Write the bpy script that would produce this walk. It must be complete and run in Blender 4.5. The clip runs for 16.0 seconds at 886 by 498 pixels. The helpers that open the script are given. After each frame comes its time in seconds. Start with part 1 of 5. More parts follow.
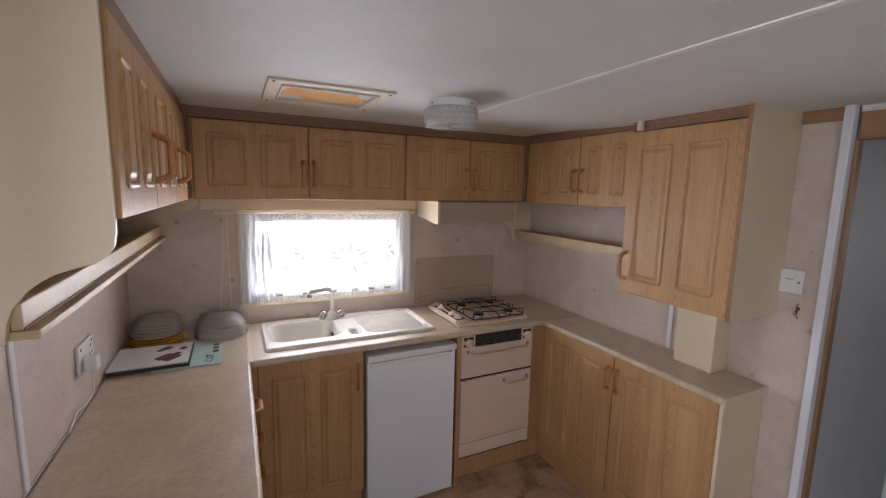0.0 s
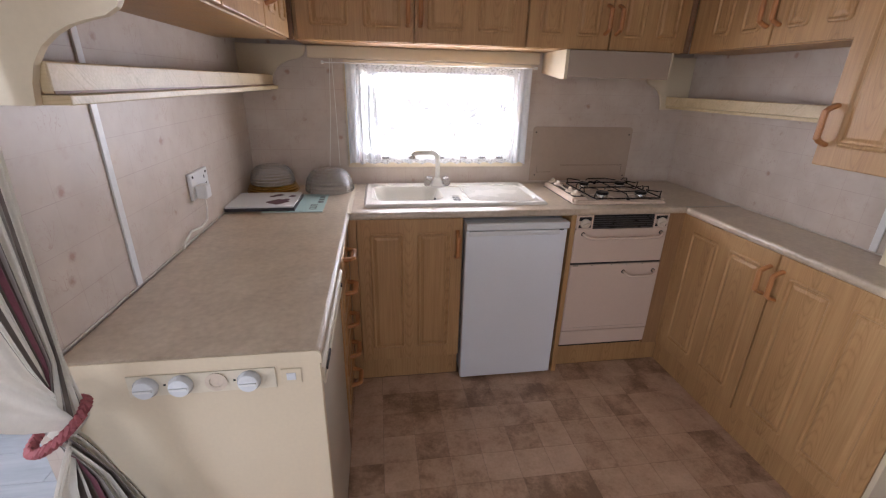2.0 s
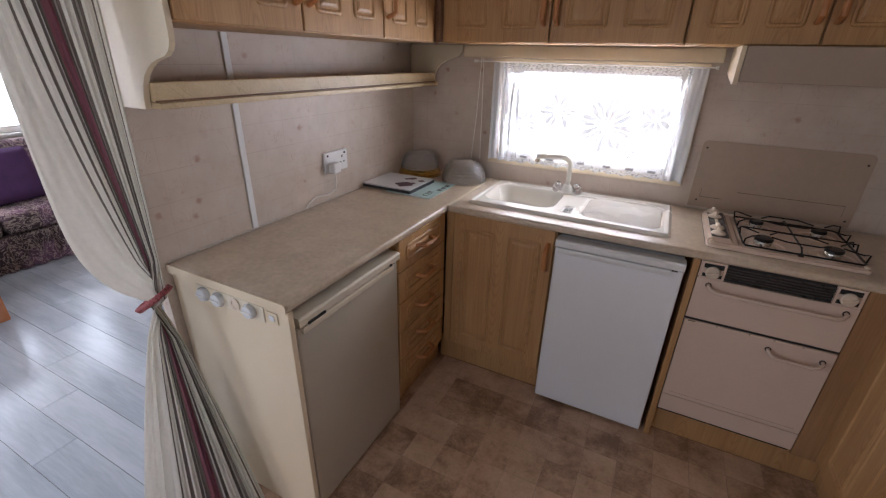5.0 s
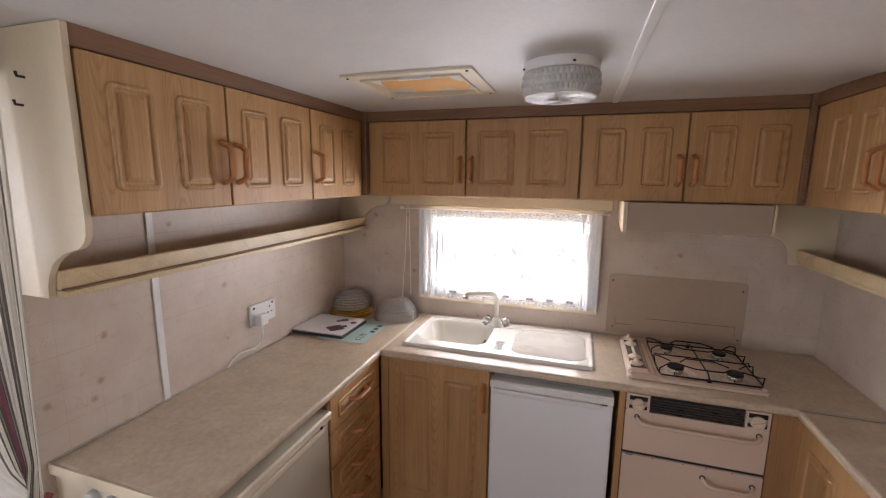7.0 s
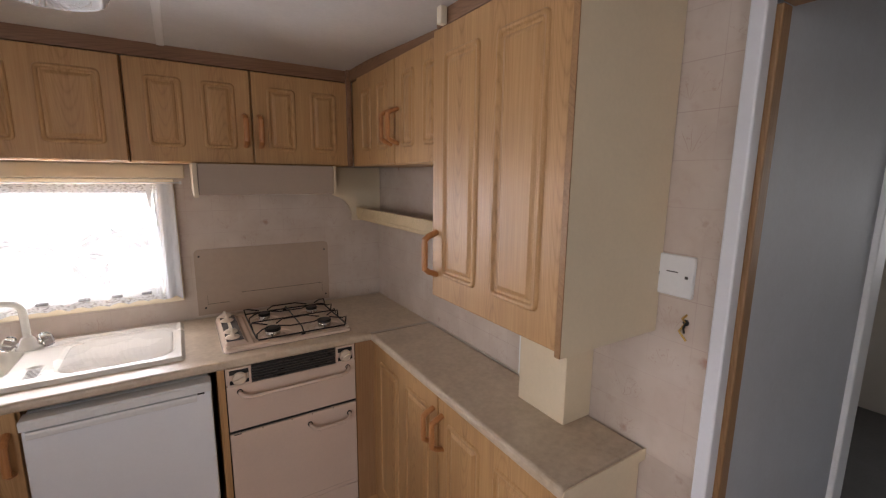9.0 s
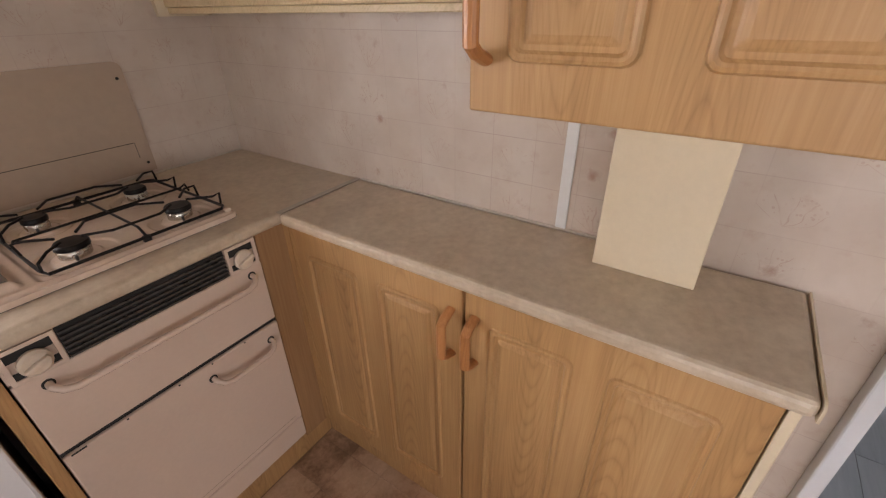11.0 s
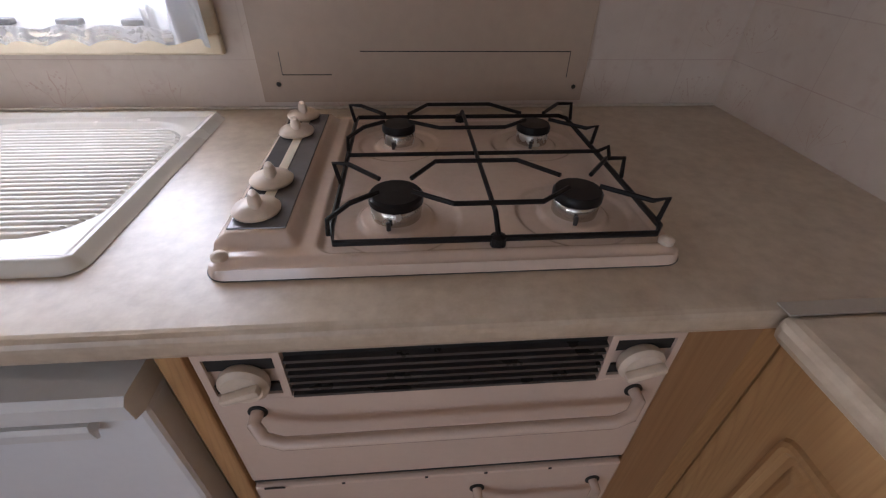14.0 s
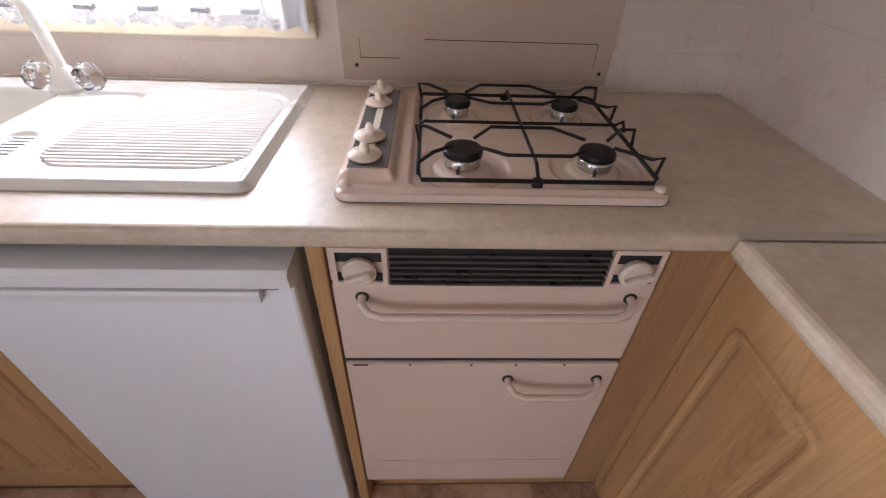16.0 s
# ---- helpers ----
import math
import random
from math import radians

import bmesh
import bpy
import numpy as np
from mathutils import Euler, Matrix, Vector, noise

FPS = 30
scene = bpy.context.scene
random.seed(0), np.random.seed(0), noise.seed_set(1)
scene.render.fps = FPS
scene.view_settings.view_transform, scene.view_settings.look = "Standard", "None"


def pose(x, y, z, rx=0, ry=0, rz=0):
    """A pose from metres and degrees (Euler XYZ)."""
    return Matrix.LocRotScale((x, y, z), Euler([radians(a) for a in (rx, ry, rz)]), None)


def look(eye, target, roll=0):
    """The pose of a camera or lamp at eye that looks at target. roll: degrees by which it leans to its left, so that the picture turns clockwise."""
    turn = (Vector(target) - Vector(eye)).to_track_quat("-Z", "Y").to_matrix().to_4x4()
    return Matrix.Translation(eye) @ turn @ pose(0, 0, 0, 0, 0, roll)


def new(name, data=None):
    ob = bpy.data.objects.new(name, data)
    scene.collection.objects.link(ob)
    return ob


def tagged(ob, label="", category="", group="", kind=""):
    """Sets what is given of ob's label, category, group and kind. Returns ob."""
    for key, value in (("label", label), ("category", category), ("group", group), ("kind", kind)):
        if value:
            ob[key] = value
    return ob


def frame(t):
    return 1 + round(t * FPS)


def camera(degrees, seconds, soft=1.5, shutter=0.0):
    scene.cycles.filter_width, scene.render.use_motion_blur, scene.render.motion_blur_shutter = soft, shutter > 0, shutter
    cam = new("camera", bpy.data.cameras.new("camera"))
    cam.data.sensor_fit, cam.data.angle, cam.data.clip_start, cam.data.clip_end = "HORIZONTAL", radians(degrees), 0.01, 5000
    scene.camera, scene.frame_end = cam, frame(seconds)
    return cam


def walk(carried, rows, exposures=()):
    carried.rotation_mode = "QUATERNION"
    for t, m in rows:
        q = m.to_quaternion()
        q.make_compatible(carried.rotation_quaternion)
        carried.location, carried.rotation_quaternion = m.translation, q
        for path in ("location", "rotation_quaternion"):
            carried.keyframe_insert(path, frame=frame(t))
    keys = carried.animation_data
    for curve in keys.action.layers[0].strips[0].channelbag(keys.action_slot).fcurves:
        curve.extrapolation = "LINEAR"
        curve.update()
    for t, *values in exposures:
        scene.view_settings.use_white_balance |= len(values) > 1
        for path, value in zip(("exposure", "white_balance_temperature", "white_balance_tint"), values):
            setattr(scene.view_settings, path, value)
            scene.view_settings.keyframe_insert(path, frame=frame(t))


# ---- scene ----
cam = camera(92.5, 16.0, soft=1.2)
PATH = [
    (0, (0.4012, 0.3798, 1.6326), (1.2829, 2.1714, 1.3566), 1.33),
    (0.5, (0.3982, 0.3545, 1.6496), (0.8536, 2.3013, 1.3889), 1.29),
    (1, (0.4183, 0.3729, 1.6094), (0.7538, 2.3409, 1.3257), 1.3),
    (1.5, (0.4938, 0.4066, 1.5087), (0.7767, 2.3385, 1.0051), 1.21),
    (2, (0.5673, 0.5221, 1.4165), (0.855, 2.3765, 0.6796), 1.4),
    (2.5, (0.7124, 0.6765, 1.3788), (0.9627, 2.4681, 0.4895), 0.9),
    (3, (0.9141, 0.7744, 1.3549), (0.7227, 2.5192, 0.3639), 0.88),
    (3.2, (1.0138, 0.7733, 1.3558), (0.6249, 2.4779, 0.3528), 1.52),
    (5.3, (1.2378, 0.5989, 1.5584), (0.3702, 2.2698, 0.8357), 1.3),
    (5.5, (1.2368, 0.5957, 1.5937), (0.3251, 2.2923, 0.9982), 1.3),
    (6, (1.2408, 0.5934, 1.647), (0.2527, 2.3021, 1.2352), 1.0),
    (6.5, (1.2601, 0.6055, 1.6603), (0.2437, 2.305, 1.2795), 1.11),
    (7, (1.2429, 0.6337, 1.6614), (0.6398, 2.5274, 1.3257), 0.54),
    (7.5, (1.2197, 0.6547, 1.6948), (1.3878, 2.6361, 1.3649), 0.73),
    (8, (1.2712, 0.6517, 1.6917), (2.0531, 2.4848, 1.3878), 0.94),
    (8.5, (1.3104, 0.664, 1.6424), (2.2788, 2.4083, 1.3459), 0.91),
    (9, (1.3687, 0.713, 1.5296), (2.4199, 2.3991, 1.1905), 0.6),
    (9.2, (1.3718, 0.7535, 1.4955), (2.4732, 2.3936, 1.0916), 0.19),
    (11.3, (1.4704, 1.573, 1.298), (2.9271, 2.4995, 0.2571), -0.22),
    (11.5, (1.4875, 1.6728, 1.2864), (2.9422, 2.5924, 0.2364), 0.18),
    (12, (1.5601, 1.8784, 1.2853), (2.8816, 2.9594, 0.2141), 2.0),
    (12.5, (1.5893, 2.0065, 1.2799), (2.67, 3.3043, 0.1787), 2.43),
    (13, (1.6085, 2.1215, 1.2774), (2.3151, 3.6161, 0.1242), 2.39),
    (13.5, (1.6397, 2.1165, 1.2512), (1.9663, 3.7001, 0.0472), 1.87),
    (14, (1.6618, 2.0172, 1.165), (1.8099, 3.621, -0.0477), 1.3),
    (14.5, (1.6577, 1.9179, 1.0758), (1.7696, 3.5066, -0.1592), 0.81),
    (15, (1.6325, 1.8375, 1.024), (1.7352, 3.4263, -0.212), 1.21),
    (15.5, (1.6295, 1.807, 1.0581), (1.708, 3.3878, -0.19), 2.02),
    (16, (1.5943, 1.8375, 1.2145), (1.6688, 3.4053, -0.0508), 2.32),
]
SCALE, BASE = 1.04, 0.016
EXPOSURES = [(0, -0.37, 6350, 20), (1.5, -0.28, 6250, 20), (2.5, -0.01, 6250, 20), (3.2, -0.05, 6400, 20), (5.5, -0.45, 6200, 19), (6.5, -0.32, 6350, 19), (7.5, 0.02, 6800, 20), (8.5, -0.20, 6800, 20), (9.2, -0.15, 6750, 20), (11.5, 0.34, 7000, 20), (12.5, 0.36, 6800, 20), (13, 0.22, 6700, 20), (13.5, -0.23, 6150, 19), (14, -0.2, 5950, 19), (14.5, 0.19, 6050, 20), (15.5, 0.47, 6100, 20), (16, 0.44, 6050, 20)]

walk(cam, [(t, look(eye, target, roll)) for t, eye, target, roll in PATH], EXPOSURES)

# ---- world and light ----
sky = bpy.data.worlds.new("sky")
scene.world = sky
sky.use_nodes = True
sky_nodes = sky.node_tree.nodes
sky_tex = sky_nodes.new("ShaderNodeTexSky")
sky_tex.sky_type = "NISHITA"
sky_tex.sun_disc = False
sky_tex.sun_elevation = radians(38)
sky_tex.sun_rotation = radians(250)
sky.node_tree.links.new(sky_tex.outputs[0], sky_nodes["Background"].inputs[0])
sky_nodes["Background"].inputs[1].default_value = 0.15


def window_light(name, m, width, height, watts, colour):
    lamp = bpy.data.lights.new(name, "AREA")
    lamp.shape, lamp.size, lamp.size_y = "RECTANGLE", width, height
    lamp.energy, lamp.color = watts, colour
    ob = new(name, lamp)
    ob.matrix_world = m
    return ob


DAY = (0.93, 0.97, 1.0)
window_light("daylight_kitchen_window", look((0.86, 2.90, 1.21), (0.86, 2.0, 1.21)), 0.95, 0.52, 36, DAY)
window_light("daylight_lounge_end", look((-3.72, 1.1, 1.25), (-2.0, 1.1, 1.15)), 2.6, 1.1, 112, (0.84, 0.92, 1.0))
# The next two openings are unseen: assumed, and placed to light the right-hand units.
window_light("daylight_assumed_lounge_side", look((-1.9, -0.72, 1.35), (-1.9, 0.5, 1.2)), 1.6, 0.85, 46, (0.86, 0.94, 1.0))
window_light("daylight_assumed_entrance", look((0.49, -0.72, 1.15), (0.49, 0.5, 1.05)), 0.72, 1.5, 9.5, DAY)
window_light("daylight_back_room", look((5.25, 0.3, 1.3), (4.0, 0.3, 1.0)), 0.9, 0.9, 4.5, DAY)
sun = new("sun", bpy.data.lights.new("sun", "SUN"))
sun.data.energy, sun.data.angle, sun.data.color = 2.0, radians(0.5), (1.0, 0.95, 0.88)
sun.matrix_world = look((0, 0, 0), (math.sin(radians(70)), math.cos(radians(70)), -0.78))

# ---- materials ----


class Nodes:
    """A node material under construction."""

    def __init__(self, name, rough=0.5, metal=0.0):
        self.mat = bpy.data.materials.new(name)
        self.mat.use_nodes = True
        self.tree = self.mat.node_tree
        self.bsdf = self.tree.nodes["Principled BSDF"]
        self.out = self.tree.nodes["Material Output"]
        self.bsdf.inputs["Roughness"].default_value = rough
        self.bsdf.inputs["Metallic"].default_value = metal

    def put(self, socket, value):
        if isinstance(value, bpy.types.NodeSocket):
            self.tree.links.new(value, socket)
        elif isinstance(value, (tuple, list)) and len(value) == 3 and socket.type == "RGBA":
            socket.default_value = (*value, 1)
        else:
            socket.default_value = value

    def add(self, kind, **inputs):
        node = self.tree.nodes.new("ShaderNode" + kind)
        for key, value in inputs.items():
            self.put(node.inputs[key.replace("_", " ")], value)
        return node

    def coords(self, scale=(1, 1, 1), vary=True, world=False):
        if world:
            where = self.add("NewGeometry").outputs["Position"]
        else:
            where = self.add("TexCoord").outputs["Object"]
        if vary:
            rnd = self.add("ObjectInfo").outputs["Random"]
            push = self.add("VectorMath")
            push.operation = "ADD"
            mul = self.maths("MULTIPLY", rnd, 7.3)
            self.put(push.inputs[0], where)
            self.put(push.inputs[1], mul)
            where = push.outputs[0]
        mp = self.add("Mapping", Vector=where)
        mp.inputs["Scale"].default_value = scale
        return mp.outputs[0]

    def maths(self, op, a, b=0.0, c=0.0, clamp=False):
        node = self.tree.nodes.new("ShaderNodeMath")
        node.operation, node.use_clamp = op, clamp
        for sock, v in zip(node.inputs, (a, b, c)):
            self.put(sock, v)
        return node.outputs[0]

    def noise(self, vec, scale=5.0, detail=3.0, rough=0.5, distort=0.0):
        return self.add("TexNoise", Vector=vec, Scale=scale, Detail=detail, Roughness=rough, Distortion=distort).outputs["Fac"]

    def ramp(self, fac, *stops):
        node = self.add("ValToRGB", Fac=fac)
        el = node.color_ramp.elements
        while len(el) < len(stops):
            el.new(0.5)
        for e, (p, c) in zip(el, stops):
            e.position = p
            e.color = (*c, 1) if isinstance(c, tuple) else (c, c, c, 1)
        return node.outputs[0]

    def mix(self, fac, a, b, blend="MIX"):
        node = self.tree.nodes.new("ShaderNodeMix")
        node.data_type, node.blend_type = "RGBA", blend
        self.put(node.inputs[0], fac)
        self.put(node.inputs[6], a)
        self.put(node.inputs[7], b)
        return node.outputs[2]

    def bump(self, height, strength=0.2, distance=0.001):
        node = self.add("Bump", Height=height, Strength=strength, Distance=distance)
        self.put(self.bsdf.inputs["Normal"], node.outputs[0])

    def colour(self, value):
        self.put(self.bsdf.inputs["Base Color"], value)
        return self


def worn(name, col, rough=0.45, metal=0.0, amount=0.12, scale=6.0, fine=120.0, bump=0.05, coat=0.0):
    """Paint, plastic, enamel or metal with blotches, grain and slight relief."""
    n = Nodes(name, rough, metal)
    vec = n.coords()
    big = n.noise(vec, scale, 4.0, 0.6)
    small = n.noise(vec, fine, 2.0, 0.5)
    both = n.maths("MULTIPLY_ADD", small, 0.35, n.maths("MULTIPLY", big, 0.65))
    dark = tuple(c * (1 - amount) for c in col)
    light = tuple(min(1, c * (1 + amount * 0.6)) for c in col)
    n.colour(n.ramp(both, (0.3, dark), (0.7, light)))
    n.put(n.bsdf.inputs["Roughness"], n.maths("MULTIPLY_ADD", big, 0.25, rough - 0.12))
    n.put(n.bsdf.inputs["Coat Weight"], coat)
    n.bump(small, bump, 0.001)
    return n.mat


def wood(name, dark, mid, light, rough=0.45, rings=0.55, axis="z", plank=0.17):
    """Wood-print laminate; the grain runs along the axis, in straight streaks and pointed arches."""
    n = Nodes(name, rough)
    sc = {"z": (1, 1, 0.07), "x": (0.07, 1, 1), "y": (1, 0.07, 1)}[axis]
    sep = n.add("SeparateXYZ", Vector=n.coords())
    sides = [sep.outputs[k] for k in range(3) if "xyz"[k] != axis]
    along = sep.outputs["xyz".index(axis)]
    vec = n.coords(sc)
    sway = n.maths("MULTIPLY", n.maths("SUBTRACT", n.noise(n.coords(tuple(c * 2 for c in sc)), 2.2, 2.0), 0.5), 0.09)
    across = n.maths("ADD", n.maths("ADD", sides[0], sides[1]), sway)
    cell = n.maths("DIVIDE", across, plank)
    off = n.maths("SUBTRACT", n.maths("FRACT", cell), 0.5)
    way = n.maths("MULTIPLY_ADD", n.maths("MODULO", n.maths("FLOOR", n.maths("ABSOLUTE", cell)), 2.0), 2.0, -1.0)
    arch = n.maths("MULTIPLY", n.maths("MULTIPLY", off, off), 75.0)
    f = n.maths("ADD", n.maths("MULTIPLY_ADD", n.maths("MULTIPLY", along, way), 19.0, arch), n.maths("MULTIPLY", n.noise(vec, 18.0, 2.0), 1.6))
    ring = n.maths("POWER", n.maths("MULTIPLY", n.maths("ABSOLUTE", n.maths("SUBTRACT", n.maths("FRACT", f), 0.5)), 2.0), 3.0)
    near = n.maths("SUBTRACT", 1.0, n.maths("MULTIPLY", n.maths("ABSOLUTE", off), 2.3), clamp=True)
    pores = n.noise(n.coords(tuple(c * (0.35 if c < 1 else 1) for c in sc)), 190.0, 2.0, 0.6)
    streak = n.noise(vec, 24.0, 4.0, 0.6)
    tone = n.noise(n.coords(), 2.5, 2.0)
    flat = n.maths("MULTIPLY_ADD", pores, 0.30, n.maths("MULTIPLY_ADD", streak, 0.30, n.maths("MULTIPLY_ADD", tone, 0.16, 0.13)))
    val = n.maths("SUBTRACT", flat, n.maths("MULTIPLY", n.maths("MULTIPLY", ring, near), 0.30 * rings))
    n.colour(n.ramp(val, (0.30, dark), (0.50, mid), (0.66, light)))
    n.put(n.bsdf.inputs["Roughness"], n.maths("MULTIPLY_ADD", streak, 0.2, rough - 0.1))
    n.bump(n.maths("SUBTRACT", pores, n.maths("MULTIPLY", ring, near)), 0.14, 0.0008)
    return n.mat


OAK = wood("oak_laminate", (0.31, 0.160, 0.060), (0.475, 0.271, 0.114), (0.575, 0.355, 0.165), rings=0.38)
PELMET = wood("pelmet_wood", (0.165, 0.085, 0.044), (0.245, 0.13, 0.07), (0.31, 0.175, 0.10), axis="x")
PELMET_Y = wood("pelmet_wood_lengthwise", (0.165, 0.085, 0.044), (0.245, 0.13, 0.07), (0.31, 0.175, 0.10), axis="y")
# Darker copy of the oak: the front-facing filler's shade is in the colour.
OAK_SHADED = wood("oak_filler_shaded", (0.22, 0.112, 0.05), (0.335, 0.182, 0.084), (0.42, 0.245, 0.12), rings=0.3)
TRIM = wood("trim_wood", (0.22, 0.115, 0.05), (0.33, 0.18, 0.08), (0.40, 0.23, 0.11), axis="y")
STRIP = wood("strip_wood", (0.20, 0.10, 0.04), (0.30, 0.165, 0.07), (0.36, 0.21, 0.10))
HANDLE = wood("handle_wood", (0.33, 0.13, 0.042), (0.47, 0.20, 0.070), (0.55, 0.26, 0.10), 0.35)
PINE = wood("shelf_wood", (0.45, 0.33, 0.18), (0.60, 0.46, 0.27), (0.68, 0.54, 0.34), axis="x")
TABLE = wood("table_wood", (0.36, 0.13, 0.05), (0.50, 0.20, 0.085), (0.58, 0.26, 0.12), 0.22)
HEARTH = wood("hearth_wood", (0.34, 0.17, 0.08), (0.48, 0.27, 0.13), (0.55, 0.33, 0.17), axis="x")
CREAM = worn("cream_laminate", (0.72, 0.605, 0.435), 0.45, amount=0.06, scale=3.0)
WHITE = worn("white_plastic", (0.78, 0.78, 0.77), 0.35, amount=0.05)
IVORY = worn("ivory_plastic", (0.72, 0.64, 0.50), 0.4, amount=0.08)
FRIDGE = worn("white_fridge_enamel", (0.85, 0.87, 0.90), 0.32, amount=0.03, scale=2.0, coat=0.2)
FRIDGE_B = worn("aged_fridge_enamel", (0.50, 0.45, 0.37), 0.38, amount=0.06, scale=2.5)
ENAMEL = worn("pinkish_cream_enamel", (0.70, 0.55, 0.45), 0.22, amount=0.05, scale=3.0, coat=0.3)
ENAMEL_HOB = worn("hob_enamel", (0.68, 0.53, 0.425), 0.17, amount=0.08, scale=8.0, coat=0.4)
KNOB = worn("cream_knob", (0.70, 0.58, 0.46), 0.35, amount=0.1, scale=30.0)
BLACK = worn("black_iron", (0.017, 0.014, 0.013), 0.34, amount=0.3, scale=40.0)
BLACK.node_tree.nodes["Principled BSDF"].inputs["Specular IOR Level"].default_value = 0.16
GAP = worn("dark_gap", (0.02, 0.018, 0.016), 0.7, amount=0.2)
DARKGLASS = worn("black_glass", (0.012, 0.013, 0.017), 0.12, amount=0.1)
STEEL = worn("burner_steel", (0.60, 0.57, 0.52), 0.25, 1.0, amount=0.15, scale=30.0)
PANELGREY = worn("control_strip", (0.17, 0.165, 0.165), 0.22, 0.35, amount=0.15, scale=20.0)
BRASS = worn("brass", (0.62, 0.42, 0.14), 0.22, 1.0, amount=0.1)
SINKMAT = worn("cream_sink", (0.78, 0.75, 0.68), 0.25, amount=0.05, scale=4.0, coat=0.3)
SPLASH = worn("splash_panel", (0.44, 0.335, 0.255), 0.38, amount=0.08, scale=4.0, fine=60.0)
# Hood boards: darkened so the shade under the cabinets sits in the colour.
HOOD_SHADED = worn("hood_board_shaded", (0.40, 0.315, 0.25), 0.5, amount=0.06)
PVC = worn("white_trim_plastic", (0.74, 0.76, 0.80), 0.35, amount=0.03)
# White corridor panel; the bluish grey is its shade, put into the base colour.
PANEL_SHADED = worn("shaded_white_panel", (0.50, 0.52, 0.55), 0.55, amount=0.08, scale=9.0)
ROPE = worn("twisted_cord", (0.36, 0.10, 0.11), 0.8, amount=0.3, scale=90.0)
PURPLE = worn("purple_cloth", (0.085, 0.035, 0.12), 0.9, amount=0.3, scale=12.0, fine=300.0, bump=0.4)
LACEWHITE = worn("net_white", (0.80, 0.79, 0.74), 0.9, amount=0.05, fine=300.0)
# Orange cloth, its colour brightened in place of daylight shining through it.
ORANGE = worn("orange_cloth_painted_glow", (0.76, 0.42, 0.15), 0.8, amount=0.18, scale=7.0, fine=200.0)
CABLE = worn("white_cable", (0.76, 0.72, 0.66), 0.4, amount=0.04)
PAPER = worn("printed_paper", (0.72, 0.72, 0.72), 0.5, amount=0.06)
MINT = worn("mint_paper", (0.45, 0.62, 0.60), 0.5, amount=0.08)
PLUM = worn("plum_ink", (0.10, 0.03, 0.045), 0.5, amount=0.2)
INK = worn("black_ink", (0.03, 0.03, 0.035), 0.4, amount=0.2)
JOINT = worn("joint_metal", (0.50, 0.45, 0.39), 0.35, 0.3, amount=0.1, scale=12.0)
CLEARKNOB = worn("milky_plastic", (0.74, 0.75, 0.76), 0.18, amount=0.08, scale=20.0)
SLAT = worn("grey_slat", (0.085, 0.078, 0.074), 0.3, 0.3, amount=0.2, scale=20.0)
FUR = worn("fluffy_grey_cloth", (0.46, 0.42, 0.37), 1.0, amount=0.3, scale=25.0, fine=260.0, bump=0.8)


def laminate():
    n = Nodes("mottled_beige_laminate", 0.42)
    vec = n.coords(vary=False, world=True)
    a = n.noise(vec, 9.0, 5.0, 0.65)
    b = n.noise(vec, 60.0, 3.0, 0.6)
    val = n.maths("MULTIPLY_ADD", b, 0.45, n.maths("MULTIPLY", a, 0.55))
    n.colour(n.ramp(val, (0.34, (0.455, 0.355, 0.255)), (0.52, (0.56, 0.455, 0.34)), (0.68, (0.65, 0.545, 0.42))))
    n.put(n.bsdf.inputs["Roughness"], n.maths("MULTIPLY_ADD", a, 0.2, 0.24))
    n.put(n.bsdf.inputs["Coat Weight"], 0.35)
    n.put(n.bsdf.inputs["Coat Roughness"], 0.30)
    n.bump(b, 0.06, 0.0006)
    return n.mat


